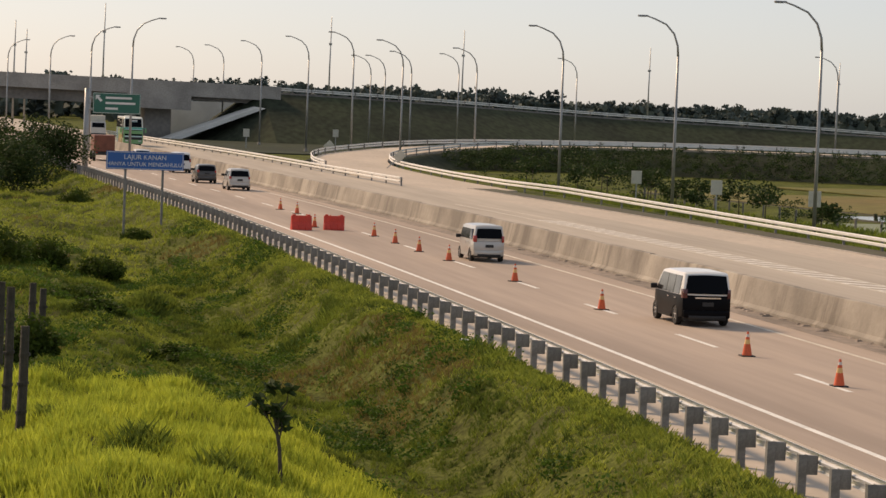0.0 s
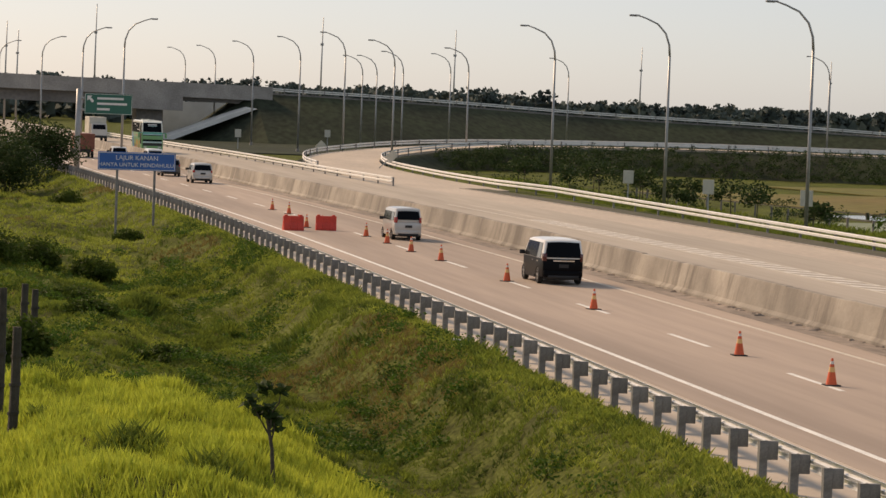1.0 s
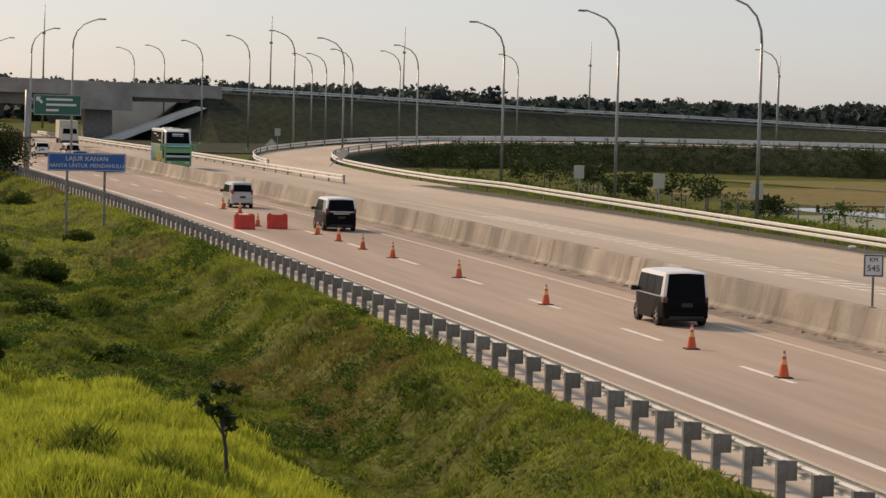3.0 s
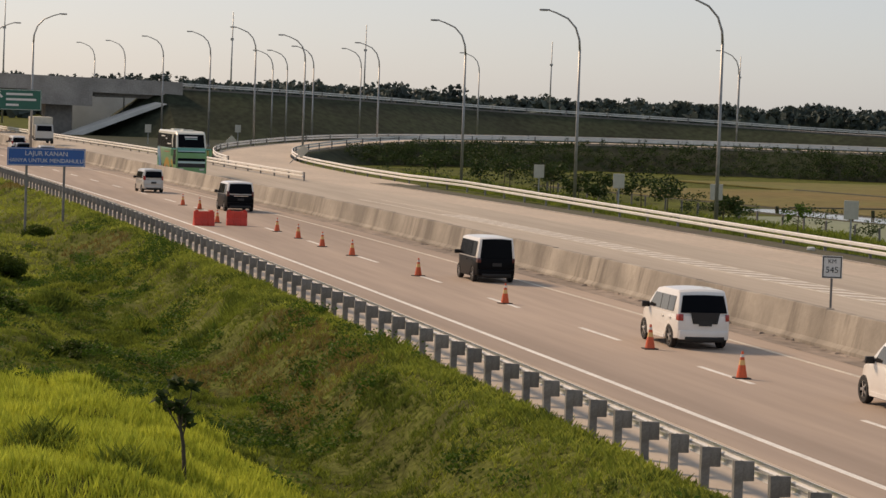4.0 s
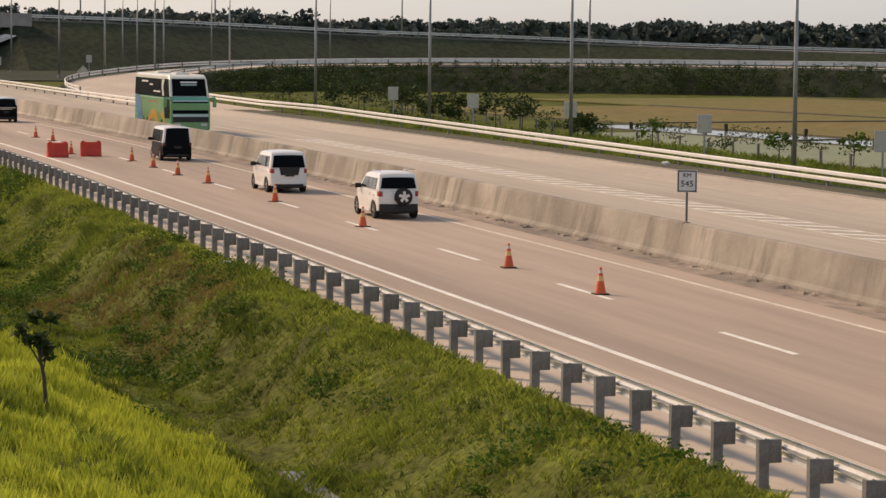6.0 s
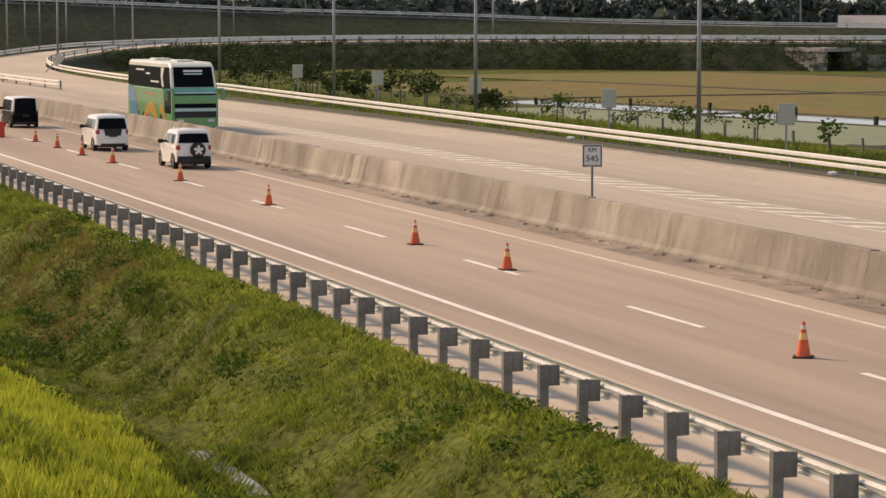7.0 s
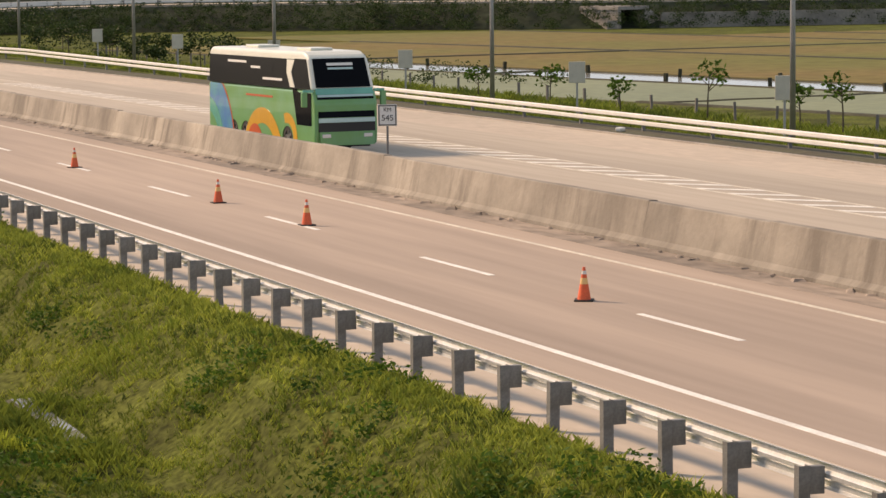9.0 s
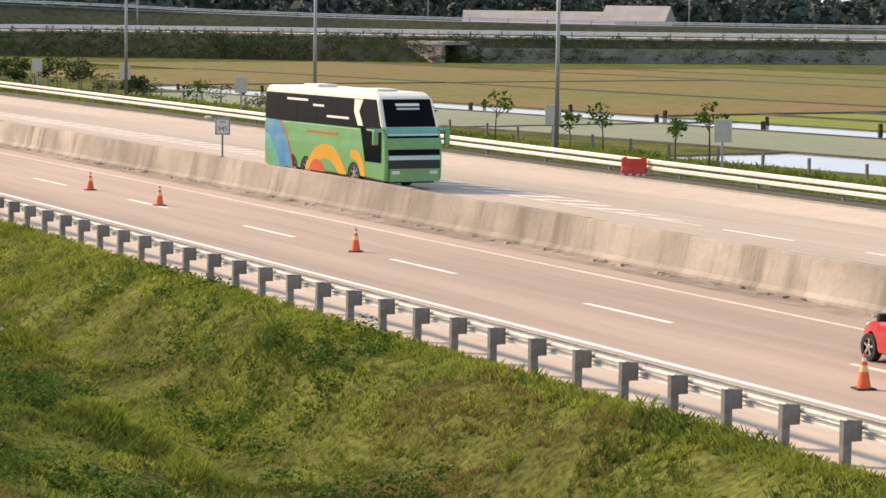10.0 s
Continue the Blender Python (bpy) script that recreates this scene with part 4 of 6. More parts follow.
# culvert under the ramp bank and the long wall beyond it
def build_culvert():
    t = tagged(thing("culvert", "grey concrete underpass mouth with a sloping wing wall", "culvert", pose(136.5, 296.0, -0.9, 0, 0, 20)), kind="structure")
    t.scale = (0.6, 0.6, 0.6)
    bm = bmesh.new()
    box(bm, -4.6, -3.8, -2.5, 8, 0, 4.0)
    part("side_wall", bm, M["concrete"], t)
    bm = bmesh.new()
    box(bm, 2.6, 3.4, -2.5, 8, 0, 4.0)
    part("side_wall", bm, M["concrete"], t)
    bm = bmesh.new()
    box(bm, -4.8, 3.6, -2.7, 8, 3.6, 4.3)
    part("lintel", bm, M["concrete"], t)
    # added black sheet: the passage's deep shade as colour, not a real end wall
    bm = bmesh.new()
    box(bm, -3.8, 2.6, 7.0, 7.6, 0, 3.6)
    part("inner_wall", bm, M["ink"], t, "black end sheet standing for the shade inside the underpass")
    bm = bmesh.new()
    a = [bm.verts.new(v) for v in ((3.4, -2.5, 0), (10.5, -2.5, 0), (9.0, -2.5, 0.6), (3.4, -2.5, 4.0), (3.4, -1.6, 0), (10.5, -1.6, 0), (9.0, -1.6, 0.6), (3.4, -1.6, 4.0))]
    for f in ((0, 1, 2, 3), (7, 6, 5, 4), (0, 4, 5, 1), (1, 5, 6, 2), (2, 6, 7, 3), (3, 7, 4, 0)):
        bm.faces.new([a[i] for i in f])
    bmesh.ops.recalc_face_normals(bm, faces=bm.faces)
    part("wing_wall", bm, M["concrete"], t)
    bm = bmesh.new()
    box(bm, -8, -5.2, -3, -2.5, 0, 1.6)
    part("side_block", bm, M["concrete"], t)


build_culvert()
bm = bmesh.new()
a = [bm.verts.new((x, y, z)) for x, y, z in ((140, 294, -0.9), (222, 288, -0.9), (360, 277, -0.9), (360, 277, 0.9), (222, 288, 0.9), (140, 294, 0.9))]
b = [bm.verts.new(v.co + Vector((0, 0.4, 0))) for v in a]
bm.faces.new(a)
bm.faces.new(b[::-1])
for i in range(6):
    bm.faces.new((a[i], b[i], b[(i + 1) % 6], a[(i + 1) % 6]))
bmesh.ops.recalc_face_normals(bm, faces=bm.faces)
tagged(part("block_wall", bm, M["wall_far"]), "long grey block wall at the foot of the bank", "wall", kind="structure")


# distant woods: a ragged belt of crowns
def build_woods():
    r = random.Random(9)
    vs, fs = [], []
    for k in range(1300):
        a = radians(-14 + 72 * k / 1300 + r.uniform(-0.08, 0.08))
        d = r.uniform(640, 900)
        swell = 0.5 + 0.5 * noise.noise((k * 0.035, 2, 0))
        top = d * math.tan(radians(0.16 + 0.24 * swell + 0.16 * noise.noise((k * 0.11, 7, 0)) + (0.16 if k < 470 else 0))) + 6.0
        c = Vector((d * math.sin(a), d * math.cos(a), 0))
        for _ in range(2):
            q = c + Vector((r.uniform(-4, 4), r.uniform(-8, 8), 0))
            h = top * r.uniform(0.65, 1.0)
            for _ in range(4):
                clump(vs, fs, (q.x + r.uniform(-0.22, 0.22) * h, q.y, h * r.uniform(0.62, 0.84)), h * r.uniform(0.13, 0.2), 24, 1.25, r, 0.85, 0.9)
            clump(vs, fs, (q.x, q.y, h * 0.4), h * 0.42, 22, 3.0, r, 0.9, 0.9)
    ob = soup("far_woods", vs, fs, M["leaf_far_hazed"])
    tagged(ob, "distant belt of broad-crowned trees along the horizon, haze put into the leaf colour", "woods", kind="stuff")


build_woods()


def far_house(x, y, w, d, h, roof, turn, label, m="wall_white"):
    t = thing("house", label, "house", pose(x, y, -1, 0, 0, turn))
    bm = bmesh.new()
    box(bm, -w / 2, w / 2, -d / 2, d / 2, 0, h)
    wl = part("wall", bm, M[m], t)
    bm = bmesh.new()
    a = [bm.verts.new(v) for v in ((-w / 2 - 0.6, -d / 2 - 0.6, h), (w / 2 + 0.6, -d / 2 - 0.6, h), (w / 2 + 0.6, d / 2 + 0.6, h), (-w / 2 - 0.6, d / 2 + 0.6, h), (-w / 2 - 0.6, 0, h + roof), (w / 2 + 0.6, 0, h + roof))]
    for f in ((0, 1, 5, 4), (2, 3, 4, 5), (0, 4, 3), (1, 2, 5), (3, 2, 1, 0)):
        bm.faces.new([a[i] for i in f])
    part("roof", bm, M["roof_far"], t)
    for k in range(3):
        bm = bmesh.new()
        box(bm, -w / 3 + k * w / 3 - 0.6, -w / 3 + k * w / 3 + 0.6, -d / 2 - 0.05, -d / 2 + 0.02, h * 0.35, h * 0.75)
        part("window", bm, M["glass_side"], t)


far_house(232, 466, 28, 12, 3.2, 2.6, -26, "long low house with a grey roof before far trees")
far_house(258, 474, 12, 10, 4.0, 3.0, -40, "white house with a pale gable before far trees")


# ---- grass and weeds ----
def blades(name, spots, m, label, r, per=5, lean=0.6):
    """Tufts of bent blades at spots (x, y, height, width), each blade two triangles."""
    vs, fs = [], []
    for x, y, h, w in spots:
        z = ground_z(x, y) - 0.03
        for _ in range(per):
            a = r.uniform(0, 6.283)
            o = h * 0.35
            bx, by = x + r.uniform(-o, o), y + r.uniform(-o, o)
            dx, dy = math.cos(a), math.sin(a)
            hh = h * r.uniform(0.55, 1.15)
            k = len(vs)
            vs += [(bx - dy * w, by + dx * w, z), (bx + dy * w, by - dx * w, z), (bx + dx * hh * lean * 0.37 + dy * w * 0.6, by + dy * hh * lean * 0.37 - dx * w * 0.6, z + hh * 0.62), (bx + dx * hh * lean, by + dy * hh * lean, z + hh)]
            fs.append((k, k + 1, k + 2))
            fs.append((k, k + 2, k + 3))
    return tagged(soup(name, vs, fs, m), label, "grass", kind="stuff")


def left_edge(y):
    return 14.45 + cx(y)


def bright_zone(x, y):
    """How far a spot lies inside the patch of tall bright grass."""
    e = ((x - 3.2) / 6.3) ** 2 + ((y - 52) / 15.5) ** 2
    return 1.12 - e + 0.55 * noise.noise((x * 0.55, y * 0.28, 5)) + 0.25 * noise.noise((x * 1.7, y * 0.9, 6))


def build_grass():
    r = random.Random(21)
    tall, mid, dry, light = [], [], [], []
    n = 0
    while n < 150000:
        n += 1
        y = 8 + 112 * r.random() ** 1.1
        x = r.uniform(-2.0, left_edge(y))
        b = bright_zone(x, y)
        if b > 0.12:
            h = 0.75 + 0.5 * noise.noise((x * 0.9, y * 0.5, 19))
            tall.append((x, y, r.uniform(0.22, 0.46) * h, 0.006))
            if noise.noise((x * 0.8, y * 0.35, 63)) > 0.42:
                mid.append((x, y, r.uniform(0.25, 0.4), 0.010))
            continue
        k = noise.noise((x * 0.45, y * 0.22, 11))
        k2 = noise.noise((x * 0.20, y * 0.09, 31))
        k3 = noise.noise((x * 0.30, y * 0.12, 77))
        edge = left_edge(y) - x
        if edge > 1.0 and noise.noise((x * 0.8, y * 0.33, 91)) + 0.5 * noise.noise((x * 2.1, y * 0.9, 92)) < -0.34 and r.random() < 0.85:
            continue
        if k2 + 0.35 * noise.noise((x * 0.9, y * 0.4, 44)) > 0.30 and r.random() < 0.7 and edge > 0.7:
            dry.append((x, y, r.uniform(0.08, 0.2), 0.012))
        elif (k3 > 0.12 or edge < 1.5) and r.random() < 0.55:
            light.append((x, y, r.uniform(0.07, 0.17), 0.013))
        elif k > -0.45 or r.random() < 0.4:
            mid.append((x, y, r.uniform(0.07, 0.16) * (1.0 + max(0, k) * 2.2), 0.013))
    for _ in range(42000):
        y = 112 + 170 * r.random() ** 1.3
        x = r.uniform(-12.0, left_edge(y))
        k = noise.noise((x * 0.3, y * 0.12, 11))
        (dry if k > 0.36 else light if k < 0.12 else mid).append((x, y, r.uniform(0.10, 0.26), 0.024))
    for _ in range(9000):
        y = r.uniform(8, 160)
        (light if r.random() < 0.5 else mid).append((left_edge(y) - abs(r.gauss(0, 0.5)), y, r.uniform(0.08, 0.22), 0.012))
    blades("tall_grass", tall, M["grass_bright"], "tall bright yellow-green grass lit from behind", r, 8, 0.28)
    blades("meadow_grass", mid, M["grass_mid"], "short uneven green roadside grass", r, 5)
    blades("light_grass", light, M["grass_light"], "short light green turf", r, 5)
    blades("dry_grass", dry, M["grass_dry"], "patches of reddish brown dry grass", r, 4)
    # broad-leaved weeds
    vs, fs = [], []
    for _ in range(5200):
        y = 14 + 122 * r.random() ** 1.1
        x = r.uniform(-2, left_edge(y) - 0.3)
        if bright_zone(x, y) > 0.2 or noise.noise((x * 0.34, y * 0.16, 51)) + 0.4 * noise.noise((x * 1.1, y * 0.5, 52)) < 0.12:
            continue
        clump(vs, fs, (x, y, ground_z(x, y) + 0.14), r.uniform(0.2, 0.6), 50, 0.105, r, r.choice((0.45, 0.55, 0.9)))
    tagged(soup("weeds", vs, fs, M["leaf"]), "low broad-leaved dark green weeds", "weeds", kind="stuff")
    # far verge grass and scrub
    spots = []
    for _ in range(16000):
        y = 36 + 250 * r.random()
        x = 46.6 + 13 * r.random() ** 1.4
        spots.append((x, y, r.uniform(0.12, 0.36), 0.03))
    for _ in range(7000):
        y = 36 + 150 * r.random()
        if noise.noise((y * 0.25, 3, 9)) > -0.15:
            spots.append((r.uniform(56.5, 60), y, r.uniform(0.2, 0.5), 0.03))
    blades("verge_grass", spots, M["grass_mid"], "rough grass on the verge beyond the guardrail", r, 4)
    vs, fs = [], []
    path = RAMP
    for _ in range(1500):
        i = r.randrange(20, 52)
        p = path[i].lerp(path[i + 1], r.random())
        v = path[i + 1] - path[i]
        nn = Vector((v.y, -v.x, 0)).normalized()
        s = r.uniform(0.0, 1.0)
        q = p + nn * (5.0 + s * 1.7 * (p.z + 0.95) + r.uniform(-0.3, 5))
        zz = p.z - (p.z + 0.95) * s
        clump(vs, fs, (q.x, q.y, max(-0.6, zz) + 0.2), r.uniform(0.4, 1.1), 40, 0.22, r, 0.55)
    for _ in range(160):
        x, y = r.uniform(54, 72), r.uniform(160, 305)
        clump(vs, fs, (x, y, -0.6), r.uniform(0.4, 1.0), 36, 0.2, r, 0.6)
    tagged(soup("scrub", vs, fs, M["leaf_dark"]), "dark scrub on the ramp bank", "scrub", kind="stuff")



def low_bush(x, y, h, s, rng):
    """A low rounded shrub: stems from one root and an uneven dome of small leaves down to the grass."""
    t = thing("bush", "dense dark green shrub in the grass", "bush", pose(x, y, ground_z(x, y), 0, 0, rng.uniform(0, 360)))
    vs, fs = [], []
    for k in range(16):
        a, q = rng.uniform(0, 6.28), rng.random() ** 0.6
        e = Vector((math.cos(a) * s * q, math.sin(a) * s * q, h * (1.5 if h > 3 else 1.1) * rng.uniform(0.15, 0.8) * (1.05 - 0.5 * q)))
        if k % 3 == 0:
            bm = bmesh.new()
            tube(bm, [(0, 0, -0.15), (e.x * 0.4, e.y * 0.4, e.z * 0.6), e], 0.015 + h * 0.008, 0.006, 5)
            part("stem", bm, M["bark"], t)
        clump(vs, fs, e, (0.22 + 0.16 * rng.random()) * (s + h * 0.6), 420 if h > 3 else 200, 0.12 + 0.03 * h, rng, 0.75)
    soup("crown", vs, fs, M["leaf_dark" if h > 3 else "leaf_bush"], t)


build_grass()
rng = random.Random(12)
for x, y, h, s in ((2.18, 115.51, 1.6, 1.6), (4.34, 118.85, 1.3, 1.2), (6.59, 116.93, 0.9, 0.9), (5.18, 92.04, 0.6, 0.8), (2.19, 69.89, 1.4, 0.6), (9.63, 141.29, 0.7, 0.8), (5.31, 204.31, 4.2, 3.0), (1.52, 191.71, 3.6, 2.6), (7.91, 221.70, 4.2, 2.6), (-0.70, 207.85, 4.5, 3.2), (8.63, 182.48, 1.2, 1.0), (4.65, 100.14, 0.6, 0.9), (6.76, 81.32, 0.5, 0.8), (3.75, 232.07, 5, 3.4)):
    low_bush(x, y, h, s, rng)
small_tree(5.95, 48.3, 2.1, 0.30, "lone thin sapling with a small dark leafy top in the grass", rng, "sapling", 0.2, 130, "leaf_dark", lean=0.2)


def bamboo_post(x, y, h, turn):
    t = thing("old_post", "weathered dark timber post leaning in the grass", "post", pose(x, y, ground_z(x, y), 2, 3, turn), "old posts")
    bm = bmesh.new()
    tube(bm, [(0, 0, -0.3), (0.02, 0, h * 0.5), (0, 0.03, h)], 0.10, 0.085, 8)
    part("stem", bm, M["bamboo"], t)
    for k in range(3):
        bm = bmesh.new()
        tube(bm, [(0.01, 0, h * (0.25 + 0.25 * k) - 0.03), (0.01, 0.01, h * (0.25 + 0.25 * k) + 0.03)], 0.115, 0.115, 8)
        part("node_ring", bm, M["bamboo"], t)


for x, y, h in ((2.30, 71.36, 2.0), (2.59, 72.31, 1.9), (1.41, 56.53, 2.6), (1.62, 54.37, 2.2), (1.37, 63.84, 2.4)):
    bamboo_post(x, y, h, 40 * h)
bm = bmesh.new()
box(bm, -0.13, 0.13, -0.08, 0.08, 0, 0.05, 0.02)
tagged(part("litter", bm, M["sign_white"], at=pose(14.02, 74.68, ground_z(14.02, 74.68) + 0.08, 8, 5, 30)), "scrap of white litter on the grass", "litter")
for x, y in ((44.9, 126.7), (44.7, 96.8)):
    bm = bmesh.new()
    box(bm, -0.2, 0.2, -0.13, 0.13, 0, 0.16, 0.05)
    tagged(part("litter", bm, M["sign_white"], at=pose(x, y, 0.028, 6, 0, 35)), "crumpled white bag on the verge", "litter")
# pale rubble tipped beside the road
def rubble_heap(x, y, s, r):
    t = thing("rubble_heap", "pale heap of broken rock tipped on the verge", "rubble", pose(x, y, ground_z(x, y), 0, 0, r.uniform(0, 360)), "rubble heaps")
    for k in range(11):
        bm = bmesh.new()
        bmesh.ops.create_icosphere(bm, subdivisions=1, radius=s * r.uniform(0.25, 0.5))
        for v in bm.verts:
            v.co = Vector((v.co.x * r.uniform(0.8, 1.3), v.co.y * r.uniform(0.8, 1.3), v.co.z * r.uniform(0.6, 0.9)))
        a, q = r.uniform(0, 6.28), r.random() * s
        bmesh.ops.transform(bm, matrix=pose(math.cos(a) * q, math.sin(a) * q, (s - q) * 0.5 + 0.1), verts=bm.verts)
        part("rock", bm, M["wall_white"], t)


rng = random.Random(77)
for x, y, s in ((3.2, 284, 1.5), (5.6, 292, 1.7), (8.0, 300, 1.6), (1.0, 296, 1.6), (9.6, 286, 1.1)):
    rubble_heap(x, y, s, rng)
# slit of water in the ditch
bm = bmesh.new()
loft(bm, [[(10.3 + 0.2 * math.sin(y) + a, y, ground_z(10.3, y) + b) for a, b in ((-0.2, 0.02), (0.2, 0.02), (0.2, 0.16), (-0.2, 0.16))] for y in (44.5, 45.6, 46.7, 47.8, 49.0, 50.0)])
tagged(part("ditch_water", bm, M["water"]), "narrow trickle of water in the roadside ditch", "water", kind="structure")


# ---- vehicles: origin on the ground in the middle, nose towards +y ----
def skin(bm, pts, half, bevel=0.05):
    """A side outline of (y, z) given width by half(y, z), edges rounded."""
    l = [bm.verts.new((-half(y, z), y, z)) for y, z in pts]
    r = [bm.verts.new((half(y, z), y, z)) for y, z in pts]
    bm.faces.new(l)
    bm.faces.new(r[::-1])
    n = len(pts)
    for i in range(n):
        bm.faces.new((l[i], r[i], r[(i + 1) % n], l[(i + 1) % n]))
    bmesh.ops.recalc_face_normals(bm, faces=bm.faces)
    if bevel:
        es = [e for e in bm.edges if e.is_manifold and e.calc_face_angle(0) > 0.25 and e.calc_length() > 0.2]
        bmesh.ops.bevel(bm, geom=es, offset=bevel, segments=3, affect='EDGES', profile=0.5, clamp_overlap=True)


def side_panel(bm, pts, half, side, off=0.014, depth=0.03):
    a = [bm.verts.new((side * (half(y, z) + off), y, z)) for y, z in pts]
    b = [bm.verts.new((side * (half(y, z) + off - depth), y, z)) for y, z in pts]
    bm.faces.new(a)
    bm.faces.new(b[::-1])
    for i in range(len(a)):
        bm.faces.new((a[i], b[i], b[(i + 1) % len(a)], a[(i + 1) % len(a)]))
    bmesh.ops.recalc_face_normals(bm, faces=bm.faces)


def end_panel(bm, pts, yat, off, depth=0.03):
    """A panel on the tail or nose: (x, z) points at y = yat(z), pushed out by off."""
    a = [bm.verts.new((x, yat(z) + off, z)) for x, z in pts]
    b = [bm.verts.new((x, yat(z) + off - math.copysign(depth, off), z)) for x, z in pts]
    bm.faces.new(a)
    bm.faces.new(b[::-1])
    for i in range(len(a)):
        bm.faces.new((a[i], b[i], b[(i + 1) % len(a)], a[(i + 1) % len(a)]))
    bmesh.ops.recalc_face_normals(bm, faces=bm.faces)


ROLLING = {}


def wheel(parent, x, y, r, w=0.2, rim="rim", spokes=5):
    hub = new("wheel")
    hub.parent = parent
    hub.matrix_basis = pose(x, y, r)
    s = 1 if x > 0 else -1
    bm = bmesh.new()
    prof = [(-w / 2, r * 0.62), (-w / 2, r * 0.93), (-w / 2 + 0.03, r), (w / 2 - 0.03, r), (w / 2, r * 0.93), (w / 2, r * 0.62)]
    n = 28
    loops = [[bm.verts.new((a, b * math.cos(t), b * math.sin(t))) for a, b in prof] for t in (2 * math.pi * k / n for k in range(n))]
    for k in range(n):
        p, q = loops[k], loops[(k + 1) % n]
        for j in range(len(prof) - 1):
            bm.faces.new((p[j], p[j + 1], q[j + 1], q[j]))
    bmesh.ops.recalc_face_normals(bm, faces=bm.faces)
    part("tyre", bm, M["rubber"], hub, smooth=False)
    bm = bmesh.new()
    disc_x(bm, s * (w / 2 - 0.07), s * (w / 2 - 0.05), r * 0.63)
    part("brake_disc", bm, M["black_trim"], hub)
    bm = bmesh.new()
    for k in range(spokes):
        box(bm, s * (w / 2 - 0.05) if s > 0 else s * (w / 2 - 0.01), s * (w / 2 - 0.01) if s > 0 else s * (w / 2 - 0.05), -r * 0.09, r * 0.09, 0.0, r * 0.62, 0, pose(0, 0, 0, 360 / spokes * k))
    disc_x(bm, s * (w / 2 - 0.05), s * (w / 2), r * 0.18, n=12)
    for k in range(24):
        a0, a1 = 2 * math.pi * k / 24, 2 * math.pi * (k + 1) / 24
        q = [(s * (w / 2 - 0.012), rr * math.cos(a), rr * math.sin(a)) for rr, a in ((r * 0.57, a0), (r * 0.64, a0), (r * 0.64, a1), (r * 0.57, a1))]
        bm.faces.new([bm.verts.new(v) for v in q])
    bmesh.ops.recalc_face_normals(bm, faces=bm.faces)
    part("rim", bm, M[rim], hub)
    ROLLING.setdefault(parent, []).append((hub, x, y, r))
    return hub


def arch(y, r, n=9):
    """Outline of a wheel arch, front to back."""
    return [(y + r * math.cos(a), 0.30 + r * 0.98 * math.sin(a)) for a in (math.pi * k / n for k in range(n + 1))]


def round_car(ob, L, W, H):
    """Curve a flat-sided car part as pressed steel is: plan tapering to both ends, bowed tail, crowned roof."""
    bm = bmesh.new()
    bm.from_mesh(ob.data)
    for axis, cuts in (((0, 1, 0), [L * k / 20 for k in range(-10, 11)]), ((1, 0, 0), [W * k / 8 for k in range(-3, 4)])):
        for c in cuts:
            n = Vector(axis)
            bmesh.ops.bisect_plane(bm, geom=bm.verts[:] + bm.edges[:] + bm.faces[:], plane_co=n * c, plane_no=n, dist=1e-4)
    for v in bm.verts:
        x, y, z = v.co
        u = min(1.0, abs(x) / (W / 2))
        rear = max(0.0, 1 - (y + L / 2) / (0.26 * L))
        front = max(0.0, 1 - (L / 2 - y) / (0.24 * L))
        v.co.x = x * (1 - 0.085 * min(1, rear) ** 2 - 0.13 * min(1, front) ** 2)
        v.co.y = y + 0.17 * u ** 3 * min(1, rear) - 0.30 * u ** 3 * min(1, front)
        v.co.z = z - 0.06 * u ** 2 * max(0.0, min(1.0, (z - H + 0.35) / 0.3))
    bm.to_mesh(ob.data)
    bm.free()
    ob.data.polygons.foreach_set("use_smooth", [True] * len(ob.data.polygons))
    ob.data.set_sharp_from_angle(angle=radians(38))


